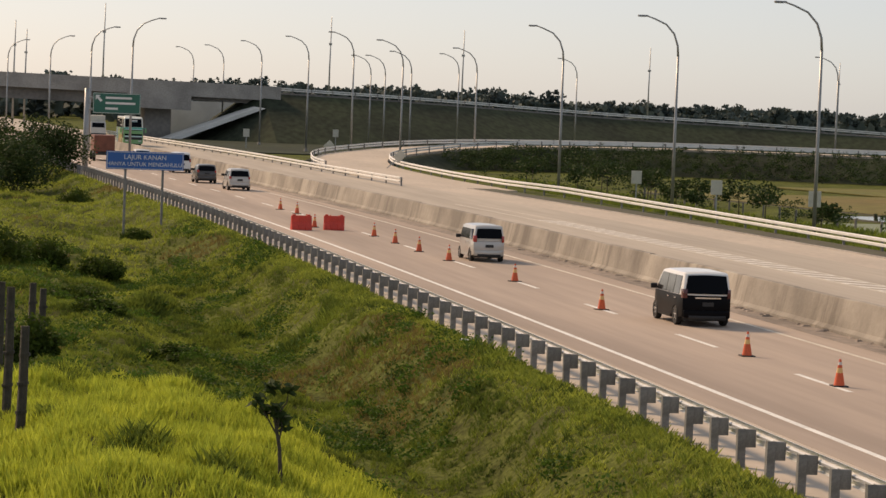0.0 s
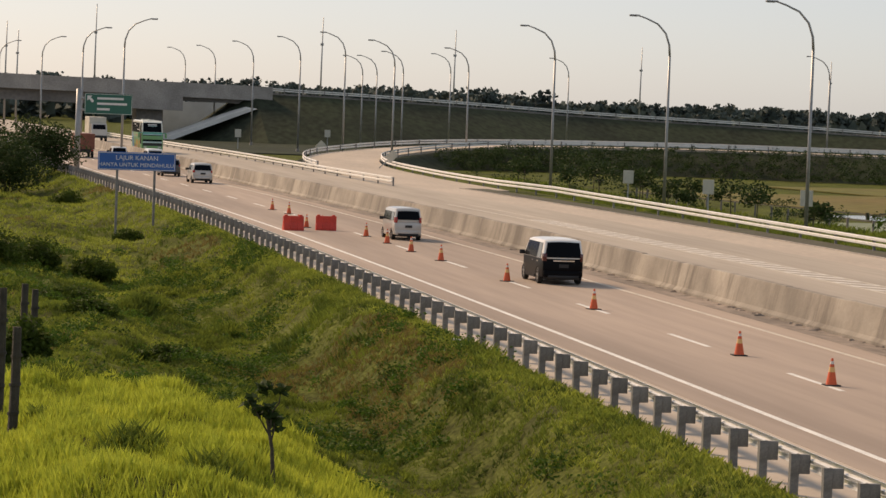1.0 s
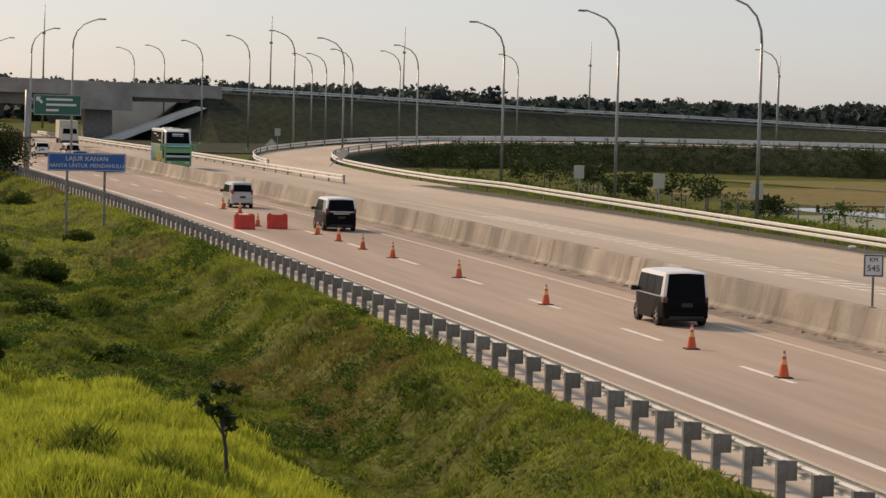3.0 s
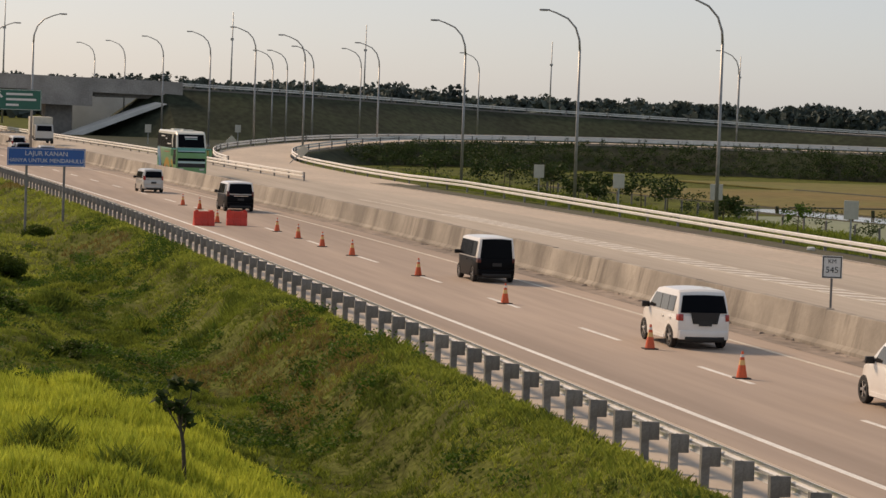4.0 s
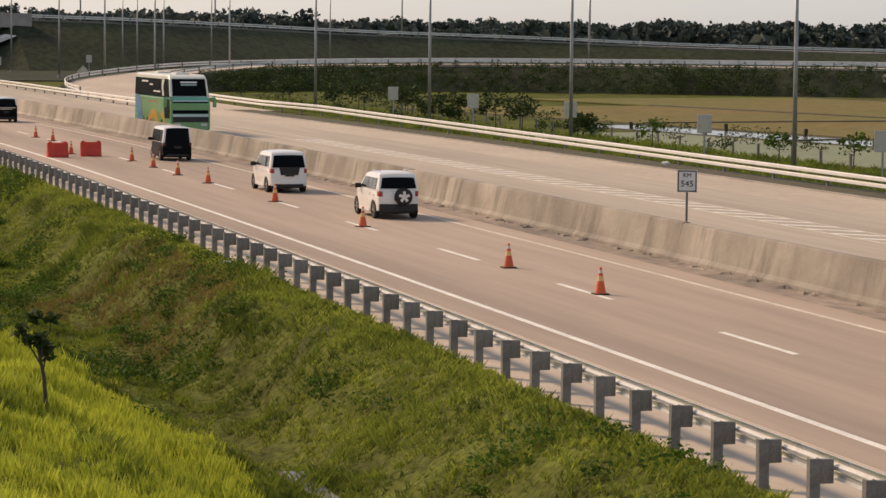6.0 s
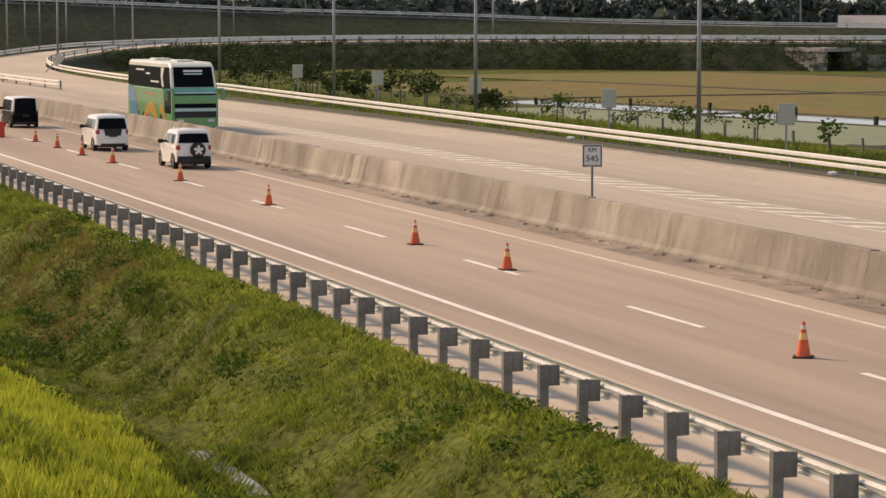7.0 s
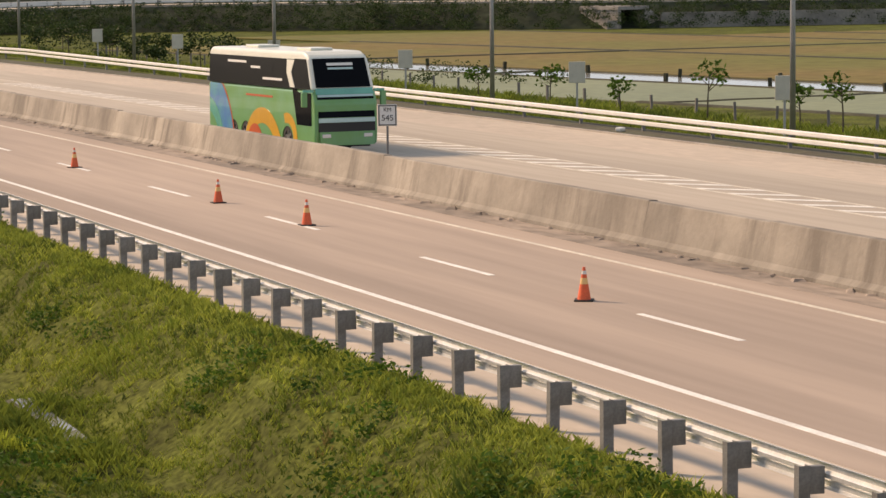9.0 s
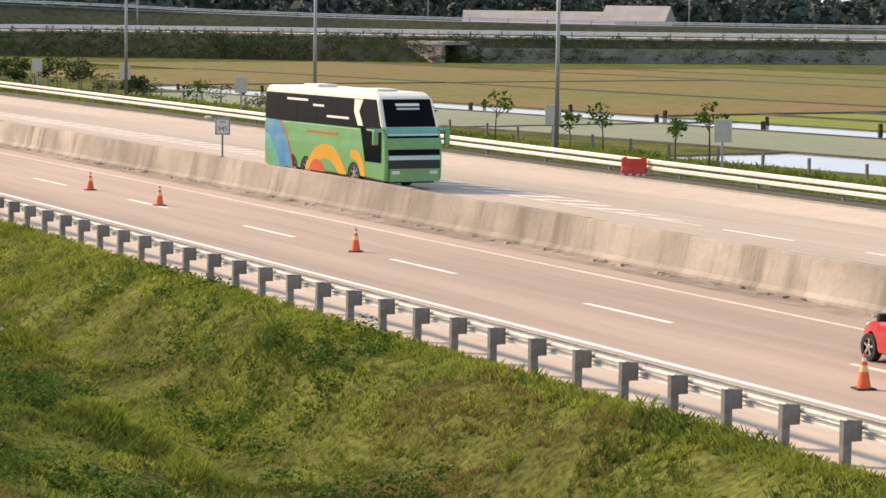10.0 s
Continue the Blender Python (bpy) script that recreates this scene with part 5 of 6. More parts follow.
def build_car(name, label, paint, L=4.6, W=1.78, H=1.75, belt=1.02, hood=1.0, cowl=1.35, roof_f=0.35, rear_lean=0.16, wb=2.7, wr=0.34, roof=None,
              glass_z=(1.08, 1.60), lamps="mid", spare=False, rails=False, rear_glass=None, dark_lower=False, van=False, bumper="body", chrome_line=False, nose=None, lamp_mat="tail"):
    t = thing(name, label, "car" if not van else "van")
    yr, yf = -L / 2, L / 2
    fy, ry = wb / 2 + 0.05, -wb / 2 + 0.05
    hw = W / 2
    def half(y, z):
        return hw * (1.0 - 0.145 * max(0.0, z - belt) / (H - belt) / (W / 1.8))
    nz = nose or 0.72
    low = [(yr + 0.02, 0.34), (yr, 0.62), (yr + 0.02, belt - 0.02), (yr + 0.05, belt), (cowl, belt), (cowl + 0.1, hood), (yf - 0.42, hood - 0.10), (yf - 0.10, nz), (yf, 0.52), (yf - 0.04, 0.28)]
    low += arch(fy, wr + 0.07) + [(fy - wr - 0.12, 0.24), (ry + wr + 0.12, 0.24)] + arch(ry, wr + 0.07)
    bm = bmesh.new()
    skin(bm, low, half, 0.07)
    body = part("body", bm, M[paint], t)
    top = [(yr + 0.06, belt - 0.02), (yr + 0.06 + rear_lean * 0.55, belt + (H - belt) * 0.6), (yr + 0.06 + rear_lean, H - 0.06), (yr + 0.2 + rear_lean, H), (roof_f - 0.5, H + 0.01), (roof_f, H - 0.05), (cowl + 0.02, belt - 0.02)]
    bm = bmesh.new()
    skin(bm, top, half, 0.085)
    part("cabin", bm, M[roof or paint], t)
    z0, z1 = glass_z
    def yw(z):
        return roof_f + (cowl - roof_f) * (H - 0.05 - z) / (H - 0.05 - belt)
    def yt(z):
        return yr + 0.06 + rear_lean * min(1.0, max(0.0, (z - belt) / (H - belt)))
    # side glass, split by pillars
    span0, span1 = yt(z1) + 0.22, yw(z1) - 0.12
    cuts = [span0, span0 + (span1 - span0) * 0.30, span0 + (span1 - span0) * 0.66, span1]
    for s in (-1, 1):
        for i in range(3):
            a, b = cuts[i] + 0.03, cuts[i + 1] - 0.03
            pts = [(a, z0), (b + (yw(z0) - yw(z1) - 0.15 if i == 2 else 0), z0), (b, z1), (a, z1)]
            bm = bmesh.new()
            side_panel(bm, pts, half, s)
            part("side_window", bm, M["glass_side"] if not van else M["glass"], t)
        for i in range(2):
            bm = bmesh.new()
            yc = cuts[i + 1] - 0.32
            side_panel(bm, [(yc - 0.1, belt - 0.14), (yc + 0.1, belt - 0.14), (yc + 0.1, belt - 0.105), (yc - 0.1, belt - 0.105)], half, s, 0.03, 0.04)
            part("door_handle", bm, M["chrome"] if chrome_line else M[paint], t)
        bm = bmesh.new()
        ym = yw(z0) - 0.28
        x0 = half(ym, belt + 0.1)
        box(bm, s * x0 if s > 0 else s * (x0 + 0.24), s * (x0 + 0.24) if s > 0 else s * x0, ym - 0.02, ym + 0.1, belt + 0.02, belt + 0.2, 0.03)
        part("mirror", bm, M["black_trim"], t)
        bm = bmesh.new()
        side_panel(bm, [(ry + wr + 0.16, 0.25), (fy - wr - 0.16, 0.25), (fy - wr - 0.16, 0.36), (ry + wr + 0.16, 0.36)], half, s, 0.02, 0.05)
        part("sill", bm, M["black_trim"] if dark_lower else M[paint], t)
    # windscreen and rear window
    bm = bmesh.new()
    gh = half(0, z0 + 0.03) - 0.09
    gt = half(0, z1) - 0.12
    end_panel(bm, [(-gh, z0), (gh, z0), (gt, z1 + 0.03), (-gt, z1 + 0.03)], yw, 0.03)
    part("windscreen", bm, M["glass"], t)
    r0, r1 = rear_glass or (z0, z1 + 0.02)
    bm = bmesh.new()
    gh, gt = half(yr + 0.1, r0) - 0.07, half(yr + 0.2, r1) - 0.09
    end_panel(bm, [(-gh, r0), (gh, r0), (gt, r1), (-gt, r1)], yt, -0.035)
    part("rear_window", bm, M["glass"], t)
    # lamps, bumpers, plate
    zl = {"mid": (0.86, 1.06), "high": (0.98, 1.3), "low": (0.62, 0.86)}[lamps]
    for s in (-1, 1):
        bm = bmesh.new()
        xo = half(yr + 0.1, zl[0]) + 0.004
        box(bm, min(s * (xo - 0.15), s * xo), max(s * (xo - 0.15), s * xo), yr - 0.012, yr + 0.22, zl[0], zl[1], 0.015)
        part("tail_lamp", bm, M[lamp_mat], t)
        bm = bmesh.new()
        box(bm, min(s * (hw * 0.55), s * (hw * 0.84)), max(s * (hw * 0.55), s * (hw * 0.84)), yf - 0.26, yf - 0.07, nz - 0.06, nz + 0.10, 0.03)
        part("headlamp", bm, M["head"], t)
    bm = bmesh.new()
    bx = half(yr, 0.5) - 0.02
    box(bm, -bx, bx, yr - 0.05, yr + 0.14, 0.30, 0.58, 0.04)
    part("rear_bumper", bm, M[paint] if bumper == "body" else M["black_trim"], t)
    bm = bmesh.new()
    box(bm, -bx * 0.8, bx * 0.8, yr - 0.056, yr, 0.26, 0.40, 0.02)
    part("bumper_valance", bm, M["black_trim"], t)
    bm = bmesh.new()
    box(bm, -0.22, 0.22, yr - 0.03, yr - 0.005, 0.72, 0.86)
    part("number_plate", bm, M["plate"], t)
    bm = bmesh.new()
    box(bm, -hw * 0.5, hw * 0.5, yf - 0.04, yf + 0.012, 0.42, 0.56, 0.02)
    part("grille", bm, M["black_trim"], t)
    if chrome_line:
        bm = bmesh.new()
        box(bm, -0.5, 0.5, yr - 0.02, yr + 0.03, belt - 0.1, belt - 0.05)
        part("chrome_strip", bm, M["chrome"], t)
    if spare:
        hub = new("spare_wheel")
        hub.parent = t
        hub.matrix_basis = pose(0.12, yr - 0.14, 0.86, 0, 0, -90)
        bm = bmesh.new()
        disc_x(bm, -0.12, 0.06, 0.33)
        part("tyre", bm, M["rubber"], hub)
        bm = bmesh.new()
        disc_x(bm, 0.06, 0.10, 0.30, r1=0.27)
        part("cover_ring", bm, M["black_trim"], hub)
        bm = bmesh.new()
        for k in range(5):
            box(bm, 0.10, 0.125, -0.055, 0.055, 0.05, 0.21, 0.012, pose(0, 0, 0, 72 * k))
        disc_x(bm, 0.10, 0.13, 0.06, n=12)
        part("cover_spokes", bm, M["white_car"], hub)
    if rails:
        for s in (-1, 1):
            bm = bmesh.new()
            tube(bm, [(s * (hw - 0.24), yr + 0.6, H), (s * (hw - 0.24), yr + 0.7, H + 0.06), (s * (hw - 0.24), roof_f - 0.6, H + 0.06), (s * (hw - 0.24), roof_f - 0.5, H)], 0.02, 0.02, 6)
            part("roof_rail", bm, M["chrome"], t)
    bm = bmesh.new()
    box(bm, -hw * 0.86, hw * 0.86, yr + 0.3, yf - 0.35, 0.2, 0.5)
    part("underbody", bm, M["black_trim"], t)
    for x, y in ((-hw + 0.1, fy), (hw - 0.1, fy), (-hw + 0.1, ry), (hw - 0.1, ry)):
        wheel(t, x, y, wr)
    for ob in t.children:
        if ob.type == 'MESH':
            round_car(ob, L, W, H)
    return t


mpv = build_car("luxury_mpv", "glossy black people carrier with a pale roof and dark rear glass", "black_car", 4.45, 1.86, 1.90, 1.08, 1.08, 1.55, 0.85, 0.14, 2.7, 0.34, "white_car", (1.10, 1.77), "high", chrome_line=True, rear_glass=(1.14, 1.79), lamp_mat="dark_lamp")
silver = build_car("silver_mpv", "silver compact people carrier with black rear window", "silver_car", 4.2, 1.67, 1.82, 1.02, 1.02, 1.7, 1.1, 0.12, 2.65, 0.31, None, (1.10, 1.62), "high", rear_glass=(1.16, 1.66))
van = build_car("black_van", "black high-roof passenger van with a pale roof edge", "black_car", 4.25, 1.80, 1.96, 1.06, 1.06, 1.75, 1.2, 0.07, 2.6, 0.34, "white_car", (1.10, 1.80), "mid", rear_glass=(0.62, 1.90), van=True, lamp_mat="dark_lamp")
innova = build_car("white_mpv", "white people carrier with a black rear window band", "white_car", 4.4, 1.74, 1.80, 1.04, 1.04, 1.25, 0.35, 0.26, 2.75, 0.35, None, (1.12, 1.60), "mid", rear_glass=(1.10, 1.64))
suv = build_car("white_suv", "white sport utility car with a rear-mounted spare wheel", "white_car", 4.1, 1.68, 1.76, 1.04, 1.04, 1.05, 0.2, 0.2, 2.65, 0.36, None, (1.12, 1.56), "mid", spare=True, rails=True, bumper="dark", rear_glass=(1.16, 1.58))
bm = bmesh.new()
end_panel(bm, [(-0.42, 0.78), (0.42, 0.78), (0.5, 1.12), (-0.5, 1.12)], lambda z: -2.2, -0.02)
round_car(part("tailgate_panel", bm, M["black_trim"], innova, "black tailgate panel below the window"), 4.4, 1.74, 1.80)
red = build_car("red_hatchback", "glossy red hatchback car on silver alloy wheels", "red_car", 3.9, 1.68, 1.5, 0.92, 0.92, 0.95, 0.05, 0.3, 2.5, 0.31, None, (0.98, 1.36), "mid", nose=0.70)
grey = build_car("silver_hatchback", "small silver car with a dark rear window", "silver_car", 4.0, 1.68, 1.62, 0.98, 0.98, 1.1, 0.3, 0.22, 2.55, 0.31, None, (1.05, 1.46), "mid")
dark = build_car("dark_hatchback", "small dark grey car", "dark_car", 3.8, 1.64, 1.5, 0.94, 0.94, 1.0, 0.2, 0.25, 2.5, 0.30, None, (1.0, 1.36), "mid")
white_a = build_car("white_minivan", "white minivan far along the road", "white_car", 4.1, 1.66, 1.85, 1.04, 1.04, 1.7, 1.1, 0.1, 2.6, 0.31, None, (1.12, 1.64), "high")
white_b = build_car("white_hatchback", "white car far along the road", "white_car", 4.0, 1.68, 1.6, 0.98, 0.98, 1.1, 0.3, 0.22, 2.55, 0.31, None, (1.05, 1.46), "mid")


def build_truck(name, label, m_body, m_cab, L=6.5, h=2.6, facing=1):
    t = thing(name, label, "truck")
    bm = bmesh.new()
    box(bm, -1.05, 1.05, -L / 2, L / 2 - 1.9, 0.95, h, 0.04)
    part("cargo_body", bm, M[m_body], t)
    bm = bmesh.new()
    skin(bm, [(L / 2 - 1.8, 0.6), (L / 2 - 1.8, 2.15), (L / 2 - 0.3, 2.2), (L / 2, 1.5), (L / 2 + 0.02, 0.6)], lambda y, z: 0.98 - 0.06 * max(0, z - 1.4), 0.05)
    part("cab", bm, M[m_cab], t)
    bm = bmesh.new()
    end_panel(bm, [(-0.8, 1.5), (0.8, 1.5), (0.76, 2.08), (-0.76, 2.08)], lambda z: L / 2 - 0.3 * (z - 1.5) / 0.7, 0.02)
    part("windscreen", bm, M["glass"], t)
    bm = bmesh.new()
    box(bm, -0.95, 0.95, L / 2 - 0.05, L / 2 + 0.1, 0.45, 0.75, 0.03)
    part("bumper", bm, M["black_trim"], t)
    bm = bmesh.new()
    box(bm, -0.9, 0.9, -L / 2 + 0.1, L / 2 - 0.3, 0.6, 0.95)
    part("chassis", bm, M["black_trim"], t)
    for s in (-1, 1):
        bm = bmesh.new()
        box(bm, min(s * 0.7, s * 0.95), max(s * 0.7, s * 0.95), -L / 2 - 0.02, -L / 2 + 0.05, 0.75, 0.9)
        part("tail_lamp", bm, M["tail"], t)
    for x, y in ((-0.92, L / 2 - 1.0), (0.92, L / 2 - 1.0), (-0.92, -L / 2 + 1.4), (0.92, -L / 2 + 1.4)):
        wheel(t, x, y, 0.42, 0.26, "black_trim")
    return t


truck_a = build_truck("brown_truck", "small truck with a reddish brown cargo body", "brown_truck", "dark_car")
truck_b = build_truck("grey_truck", "oncoming box truck with a pale cab and grey cargo box", "box_grey", "silver_car", 7.0, 3.0)


# ---- the coach ----
def build_bus():
    t = thing("coach", "green touring coach with blue, yellow and orange swirls, white roof", "bus")
    L, H = 11.2, 3.75
    yf = L / 2
    def half(y, z):
        return 1.25 - 0.05 * max(0.0, z - 2.345)
    low = [(-yf, 0.45), (-yf, 2.35), (yf - 0.25, 2.35), (yf - 0.02, 1.9), (yf, 0.9), (yf - 0.06, 0.35)]
    low += [(y, z + 0.12) for y, z in arch(yf - 2.75, 0.56)] + [(y, z + 0.12) for y, z in arch(-yf + 4.1, 0.56)] + [(y, z + 0.12) for y, z in arch(-yf + 2.75, 0.56)]
    low += [(-yf + 0.6, 0.35)]
    bm = bmesh.new()
    skin(bm, low, half, 0.12)
    part("body", bm, M["bus_green"], t)
    bm = bmesh.new()
    skin(bm, [(-yf, 2.345), (-yf, 3.60), (-yf + 0.25, H), (yf - 1.3, H), (yf - 0.95, H - 0.12), (yf - 0.75, 3.5), (yf - 0.25, 2.345)], half, 0.12)
    part("upper_body", bm, M["bus_white"], t, "white roof and window surround")
    yw = lambda z: (yf - 0.25 - 0.5 * (z - 2.345) / 1.155) if z > 2.345 else (yf - 0.25 + 0.23 * (2.35 - z) / 0.45 if z > 1.9 else yf - 0.02 + 0.02 * (1.9 - z))
    # upper side windows
    for s in (-1, 1):
        edges = [-yf + 0.12, -yf + 1.3, -yf + 3.2, -yf + 5.1, -yf + 7.0, yf - 2.05]
        for a, b in zip(edges, edges[1:]):
            bm = bmesh.new()
            side_panel(bm, [(a + 0.008, 2.36), (b - 0.008, 2.36), (b - 0.008, 3.46), (a + 0.008, 3.46)], half, s, 0.02)
            part("side_window", bm, M["glass"], t)
        bm = bmesh.new()
        side_panel(bm, [(yf - 2.04, 2.38), (yf - 0.42, 2.38), (yf - 0.92, 3.48), (yf - 2.04, 3.48)], half, s, 0.02)
        part("front_quarter_window", bm, M["glass"], t)
        bm = bmesh.new()
        side_panel(bm, [(yf - 2.75, 3.44), (yf - 2.0, 3.44), (yf - 2.3, 2.98), (yf - 1.9, 2.42), (yf - 2.35, 2.42), (yf - 2.75, 2.95)], half, s, 0.034)
        part("curved_pillar", bm, M["bus_white"], t)
        bm = bmesh.new()
        side_panel(bm, [(yf - 1.75, 1.05), (yf - 0.35, 1.05), (yf - 0.35, 2.25), (yf - 1.55, 2.25), (yf - 2.2, 2.45)], half, s, 0.016)
        part("driver_window", bm, M["glass"], t)
        # livery swirls on the lower side
        def arc_band(name, cy, cz, r0, r1, a0, a1, m, off):
            bm = bmesh.new()
            r0 = max(r0, 0.02)
            n = 16
            rings = []
            for k in range(n + 1):
                an = radians(a0 + (a1 - a0) * k / n)
                ring = []
                for rr in (r0, r1):
                    y, z = max(-yf + 0.14, min(yf - 0.14, cy + rr * math.cos(an))), max(0.42, min(2.33, cz + rr * math.sin(an)))
                    ring += [bm.verts.new((s * (half(y, z) + off), y, z)), bm.verts.new((s * (half(y, z) + off - 0.006), y, z))]
                rings.append(ring)
            for p, q in zip(rings, rings[1:]):
                for i, j in ((0, 2), (2, 3), (3, 1), (1, 0)):
                    bm.faces.new((p[i], p[j], q[j], q[i]))
            bmesh.ops.recalc_face_normals(bm, faces=bm.faces)
            part(name, bm, M[m], t)
        arc_band("blue_swirl", -5.9, -0.2, 2.0, 3.1, 8, 80, "bus_blue", 0.008)
        arc_band("teal_swirl", -5.9, -0.2, 1.45, 1.98, 8, 85, "bus_teal", 0.008)
        arc_band("orange_line", -5.9, -0.2, 3.12, 3.22, 12, 60, "bus_orange", 0.008)
        arc_band("yellow_swirl", 0.3, -0.6, 1.55, 2.15, 18, 150, "bus_yellow", 0.010)
        arc_band("orange_swirl", -0.5, 0.05, 0.0, 0.85, 10, 175, "bus_orange", 0.012)
        arc_band("yellow_swirl", 2.85, 0.45, 0.62, 1.0, 0, 110, "bus_yellow", 0.009)
        bm = bmesh.new()
        side_panel(bm, [(-1.4, 1.95), (1.4, 1.95), (1.4, 2.03), (-1.4, 2.03)], half, s, 0.012)
        part("lettering_bar", bm, M["bus_orange"], t, "unreadable red lettering")
        for a, b, z in ((-3.4, -1.4, 3.20), (-0.9, 0.1, 3.02), (0.4, 2.4, 2.62)):
            bm = bmesh.new()
            side_panel(bm, [(a, z), (b, z), (b, z + 0.09), (a, z + 0.09)], half, s, 0.026, 0.01)
            part("window_lettering", bm, M["sign_white"], t, "unreadable white lettering")
        bm = bmesh.new()
        xm = 1.2
        box(bm, min(s * xm, s * (xm + 0.42)), max(s * xm, s * (xm + 0.42)), yf - 0.30, yf - 0.22, 2.28, 2.38, 0.02)
        m1 = part("mirror_arm", bm, M["bus_teal"], t)
        bm = bmesh.new()
        box(bm, min(s * (xm + 0.26), s * (xm + 0.48)), max(s * (xm + 0.26), s * (xm + 0.48)), yf - 0.34, yf - 0.18, 1.75, 2.3, 0.04)
        part("mirror", bm, M["bus_green"], m1)
    # front
    def front(name, x, z0, z1, m, off=0.025, xt=None, label=""):
        bm = bmesh.new()
        xt = xt or x
        end_panel(bm, [(-x, z0), (x, z0), (xt, z1), (-xt, z1)], yw, off)
        part(name, bm, M[m], t, label)
    front("upper_windscreen", 1.08, 2.45, 3.5, "glass", 0.03, 1.04)
    front("brow_panel", 1.14, 2.20, 2.42, "bus_teal", 0.045)
    front("pale_band", 1.10, 2.11, 2.19, "bus_pale", 0.05)
    front("lower_windscreen", 1.12, 1.36, 2.10, "glass", 0.03)
    front("pale_band", 1.12, 1.18, 1.34, "bus_pale", 0.05)
    front("dark_band", 1.12, 0.84, 1.17, "black_trim", 0.04)
    front("front_bumper", 1.08, 0.34, 0.84, "bus_green", 0.06)
    front("destination_board", 0.52, 3.24, 3.34, "sign_white", 0.038, label="unreadable white destination lettering")
    front("destination_board", 0.5, 3.10, 3.17, "bus_pale", 0.038, label="unreadable pale lettering")
    for s in (-1, 1):
        bm = bmesh.new()
        box(bm, min(s * 0.65, s * 1.0), max(s * 0.65, s * 1.0), yf + 0.02, yf + 0.075, 0.62, 0.76, 0.02)
        part("headlamp", bm, M["head"], t)
    for y in (-2.8, 2.6):
        bm = bmesh.new()
        box(bm, -0.45, 0.45, y - 0.7, y + 0.7, H - 0.01, H + 0.10, 0.04)
        part("roof_hatch", bm, M["bus_white"], t)
    bm = bmesh.new()
    box(bm, -1.1, 1.1, -yf + 0.3, yf - 0.4, 0.25, 0.6)
    part("underbody", bm, M["black_trim"], t)
    for x in (-1.08, 1.08):
        for y in (yf - 2.75, -yf + 4.1, -yf + 2.75):
            wheel(t, x, y, 0.5, 0.3, "rim", 6)
    return t


bus = build_bus()


# ---- what moves ----
def drive(ob, keys, back=0.0, heading=0, roll=False, size=0.92, on=0.0):
    """Drive a vehicle through (t, x, y) on the ground; y is its tail or nose, back the way from there to its middle."""
    ob.scale = (size,) * 3
    back = back * size + on
    ts = [k[0] for k in keys]
    fx = lambda t: float(np.interp(t, ts, [k[1] for k in keys]))
    fy = lambda t: float(np.interp(t, ts, [k[2] for k in keys]))
    sm = lambda f, t: sum(f(min(ts[-1], max(ts[0], t + d))) for d in (-0.5, -0.25, 0, 0.25, 0.5)) / 5
    rows = []
    for i in range(21):
        t = i * 0.5
        y0, y1 = fy(max(ts[0], t - 0.4)), fy(min(ts[-1], t + 0.4))
        x0, x1 = sm(fx, max(ts[0], t - 0.4)), sm(fx, min(ts[-1], t + 0.4))
        turn = -math.degrees(math.atan2(x1 - x0, abs(y1 - y0) + 1e-6)) * (1 if heading == 0 else -1)
        rows.append((t, pose(sm(fx, t), fy(t) + back, 0, 0, 0, heading + turn)))
    walk(ob, rows)
    if not roll:
        return
    path = [(t, m.translation) for t, m in rows]
    for hub, x, y, r in ROLLING.get(ob, []):
        spin = []
        for i in range(0, 301):
            t = i / 30
            yy = float(np.interp(t, [q[0] for q in path], [q[1].y for q in path]))
            a = -math.degrees(abs(yy - path[0][1].y) / (r * size))
            spin.append((t, pose(x, y, r, a % 360.0)))
        walk(hub, spin)


def lane(base, keys):
    return [(t, base + cx(y), y) for t, y in keys]


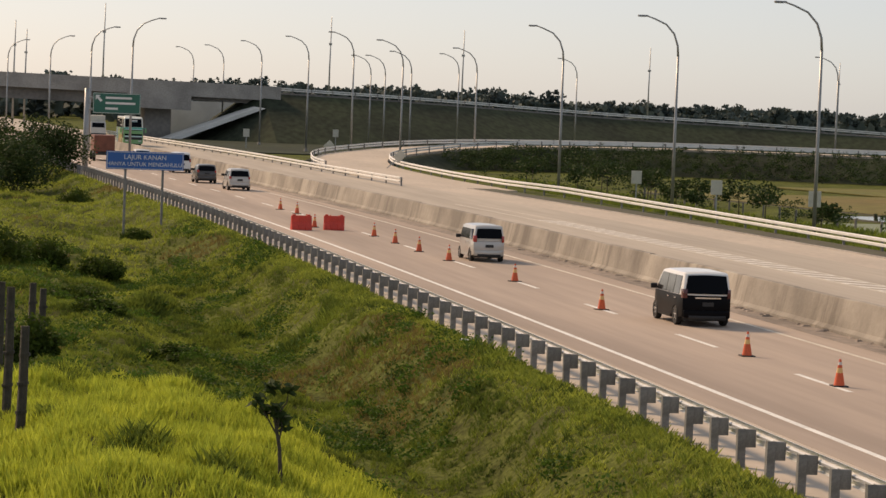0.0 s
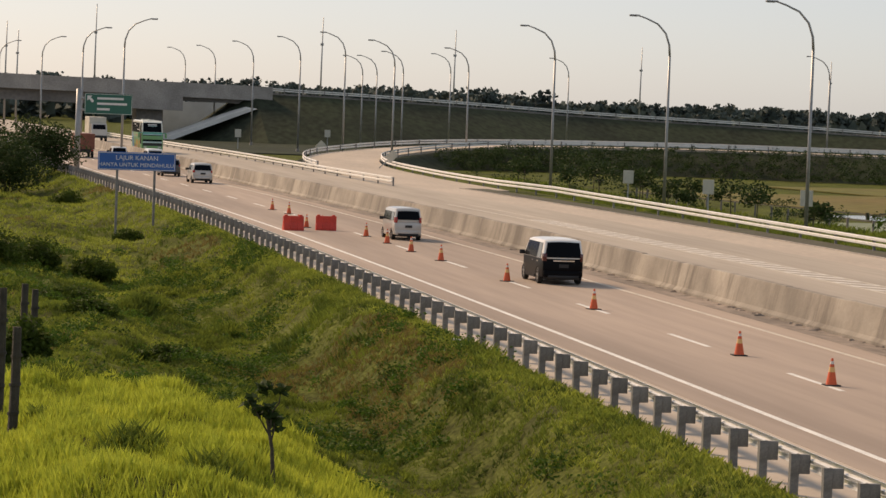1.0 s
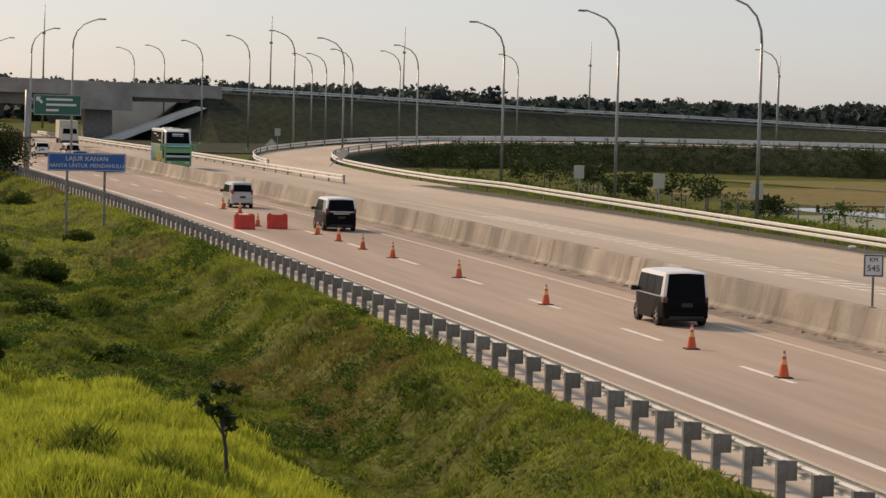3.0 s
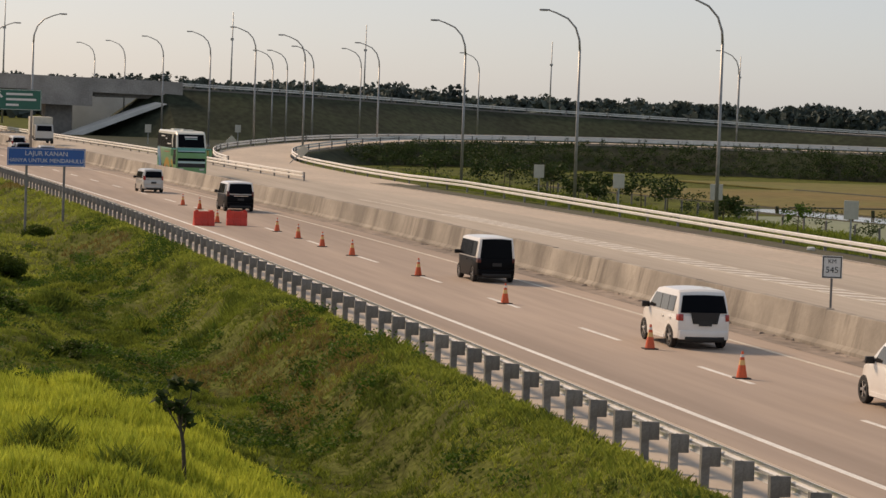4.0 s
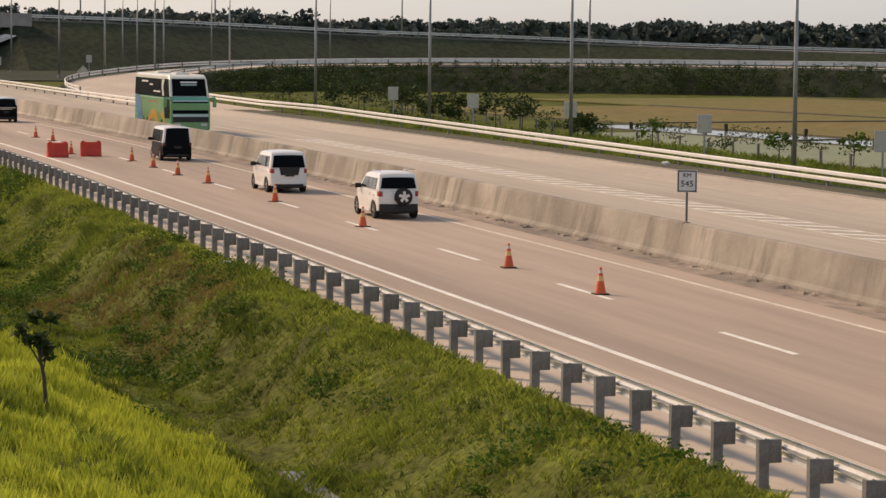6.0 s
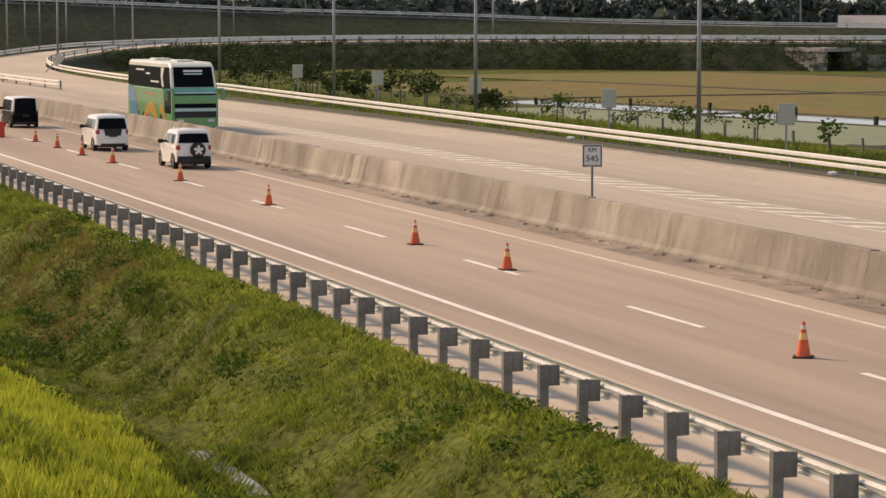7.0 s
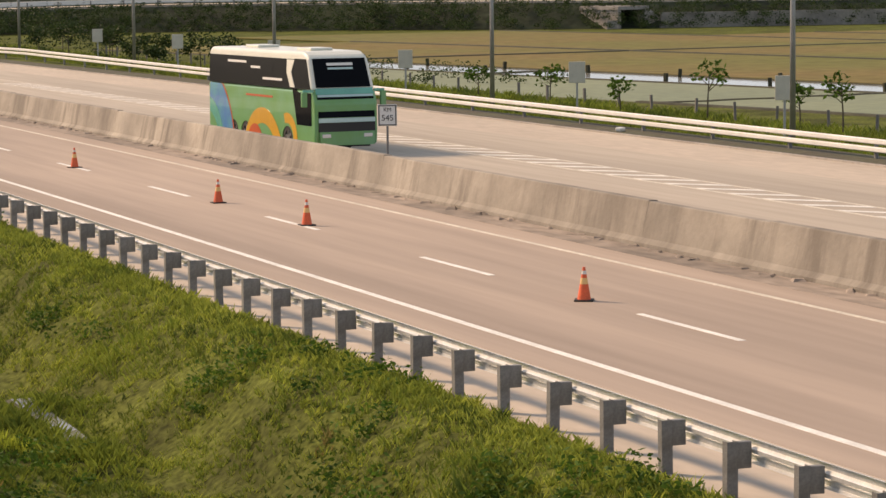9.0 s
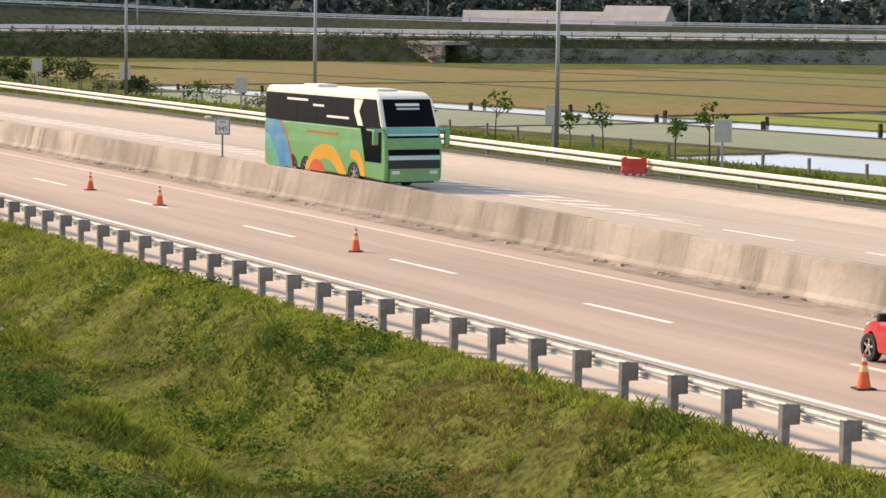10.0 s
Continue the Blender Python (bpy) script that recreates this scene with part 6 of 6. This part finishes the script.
def motions():
    drive(mpv, lane(22.83, [(0, 81.0), (0.5, 90.3), (1, 99.2), (1.5, 108.3), (2, 117.4), (2.5, 126.4), (4, 154.0), (4.5, 161.8), (5, 171.1), (10, 249.4)]), 2.45, roll=True, size=0.87, on=0.7)
    drive(silver, [(0, 22.24, 111.3), (0.5, 22.17, 119.9), (1, 21.90, 127.8), (1.5, 21.65, 136.1), (2, 21.30, 144.1), (2.5, 21.05, 152.6), (4, 19.62, 179.0), (4.5, 19.12, 186.0), (5, 18.54, 193.9), (10, 12.70, 262.9)], 2.1, roll=True, size=0.83, on=2.4)
    drive(van, lane(23.22, [(0, 20.7), (2.5, 68.5), (4, 96.7), (4.5, 105.5), (5, 114.8), (6.5, 139.7), (7, 146.8), (10, 193.3)]), 2.35, roll=True, size=0.83, on=1.4)
    drive(innova, lane(22.74, [(0, -0.4), (4, 70.5), (4.5, 79.2), (5, 88.2), (6.5, 113.4), (7, 121.4), (7.5, 129.3), (10, 166.2)]), 2.35, roll=True, size=0.89, on=1.6)
    drive(suv, lane(23.13, [(0, -14.8), (4.5, 63.7), (5, 72.4), (6.5, 98.9), (7, 107.2), (7.5, 115.3), (8, 123.1), (10, 154.0)]), 2.3, roll=True, size=0.89, on=1.1)
    drive(red, [(0, 22.42, -148), (10, 22.42, 22.2)], -2.0, roll=True)
    drive(grey, lane(22.97, [(0, 193.1), (0.5, 200.5), (1, 208.3), (1.5, 216.0), (2.5, 230.5), (10, 327.9)]), 2.0)
    drive(dark, lane(22.65, [(0, 207.1), (0.5, 215.3), (1, 224.0), (2.5, 247.1), (10, 343.0)]), 1.9)
    drive(white_a, lane(24.1, [(0, 232.9), (0.5, 240.2), (1, 247.4), (1.5, 254.6), (2.5, 268.5), (10, 355.6)]), 2.0)
    drive(white_b, lane(22.8, [(0, 251.2), (0.5, 257.2), (1, 265.2), (1.5, 273.1), (2.5, 286.5), (10, 367.3)]), 2.0)
    drive(truck_a, lane(20.7, [(0, 265.5), (1, 279.1), (2.5, 296.9), (10, 374.4)]), 3.2)
    drive(truck_b, [(0, 20.71, 388.9), (1, 21.45, 377.7), (2.5, 22.25, 358.1), (4, 22.9, 330), (4.5, 23.2, 321), (10, 30.5, 215)], 3.7, 180, size=1.08)
    drive(bus, [(0, 22.6, 345), (0.5, 23.1, 329), (1, 23.6, 313), (1.5, 24.1, 297), (2, 24.6, 281), (2.5, 25.1, 265), (4, 26.2, 216.5), (4.5, 26.7, 202), (5, 27.25, 189), (6.5, 29.0, 151.8), (7, 29.35, 139.3), (7.5, 29.5, 126.3), (8, 29.8, 114), (8.5, 30.1, 101.5), (9, 30.63, 89.9), (9.5, 31.56, 79.7), (10, 32.72, 69.5)], 5.6, 180, roll=True, size=0.95)


motions()
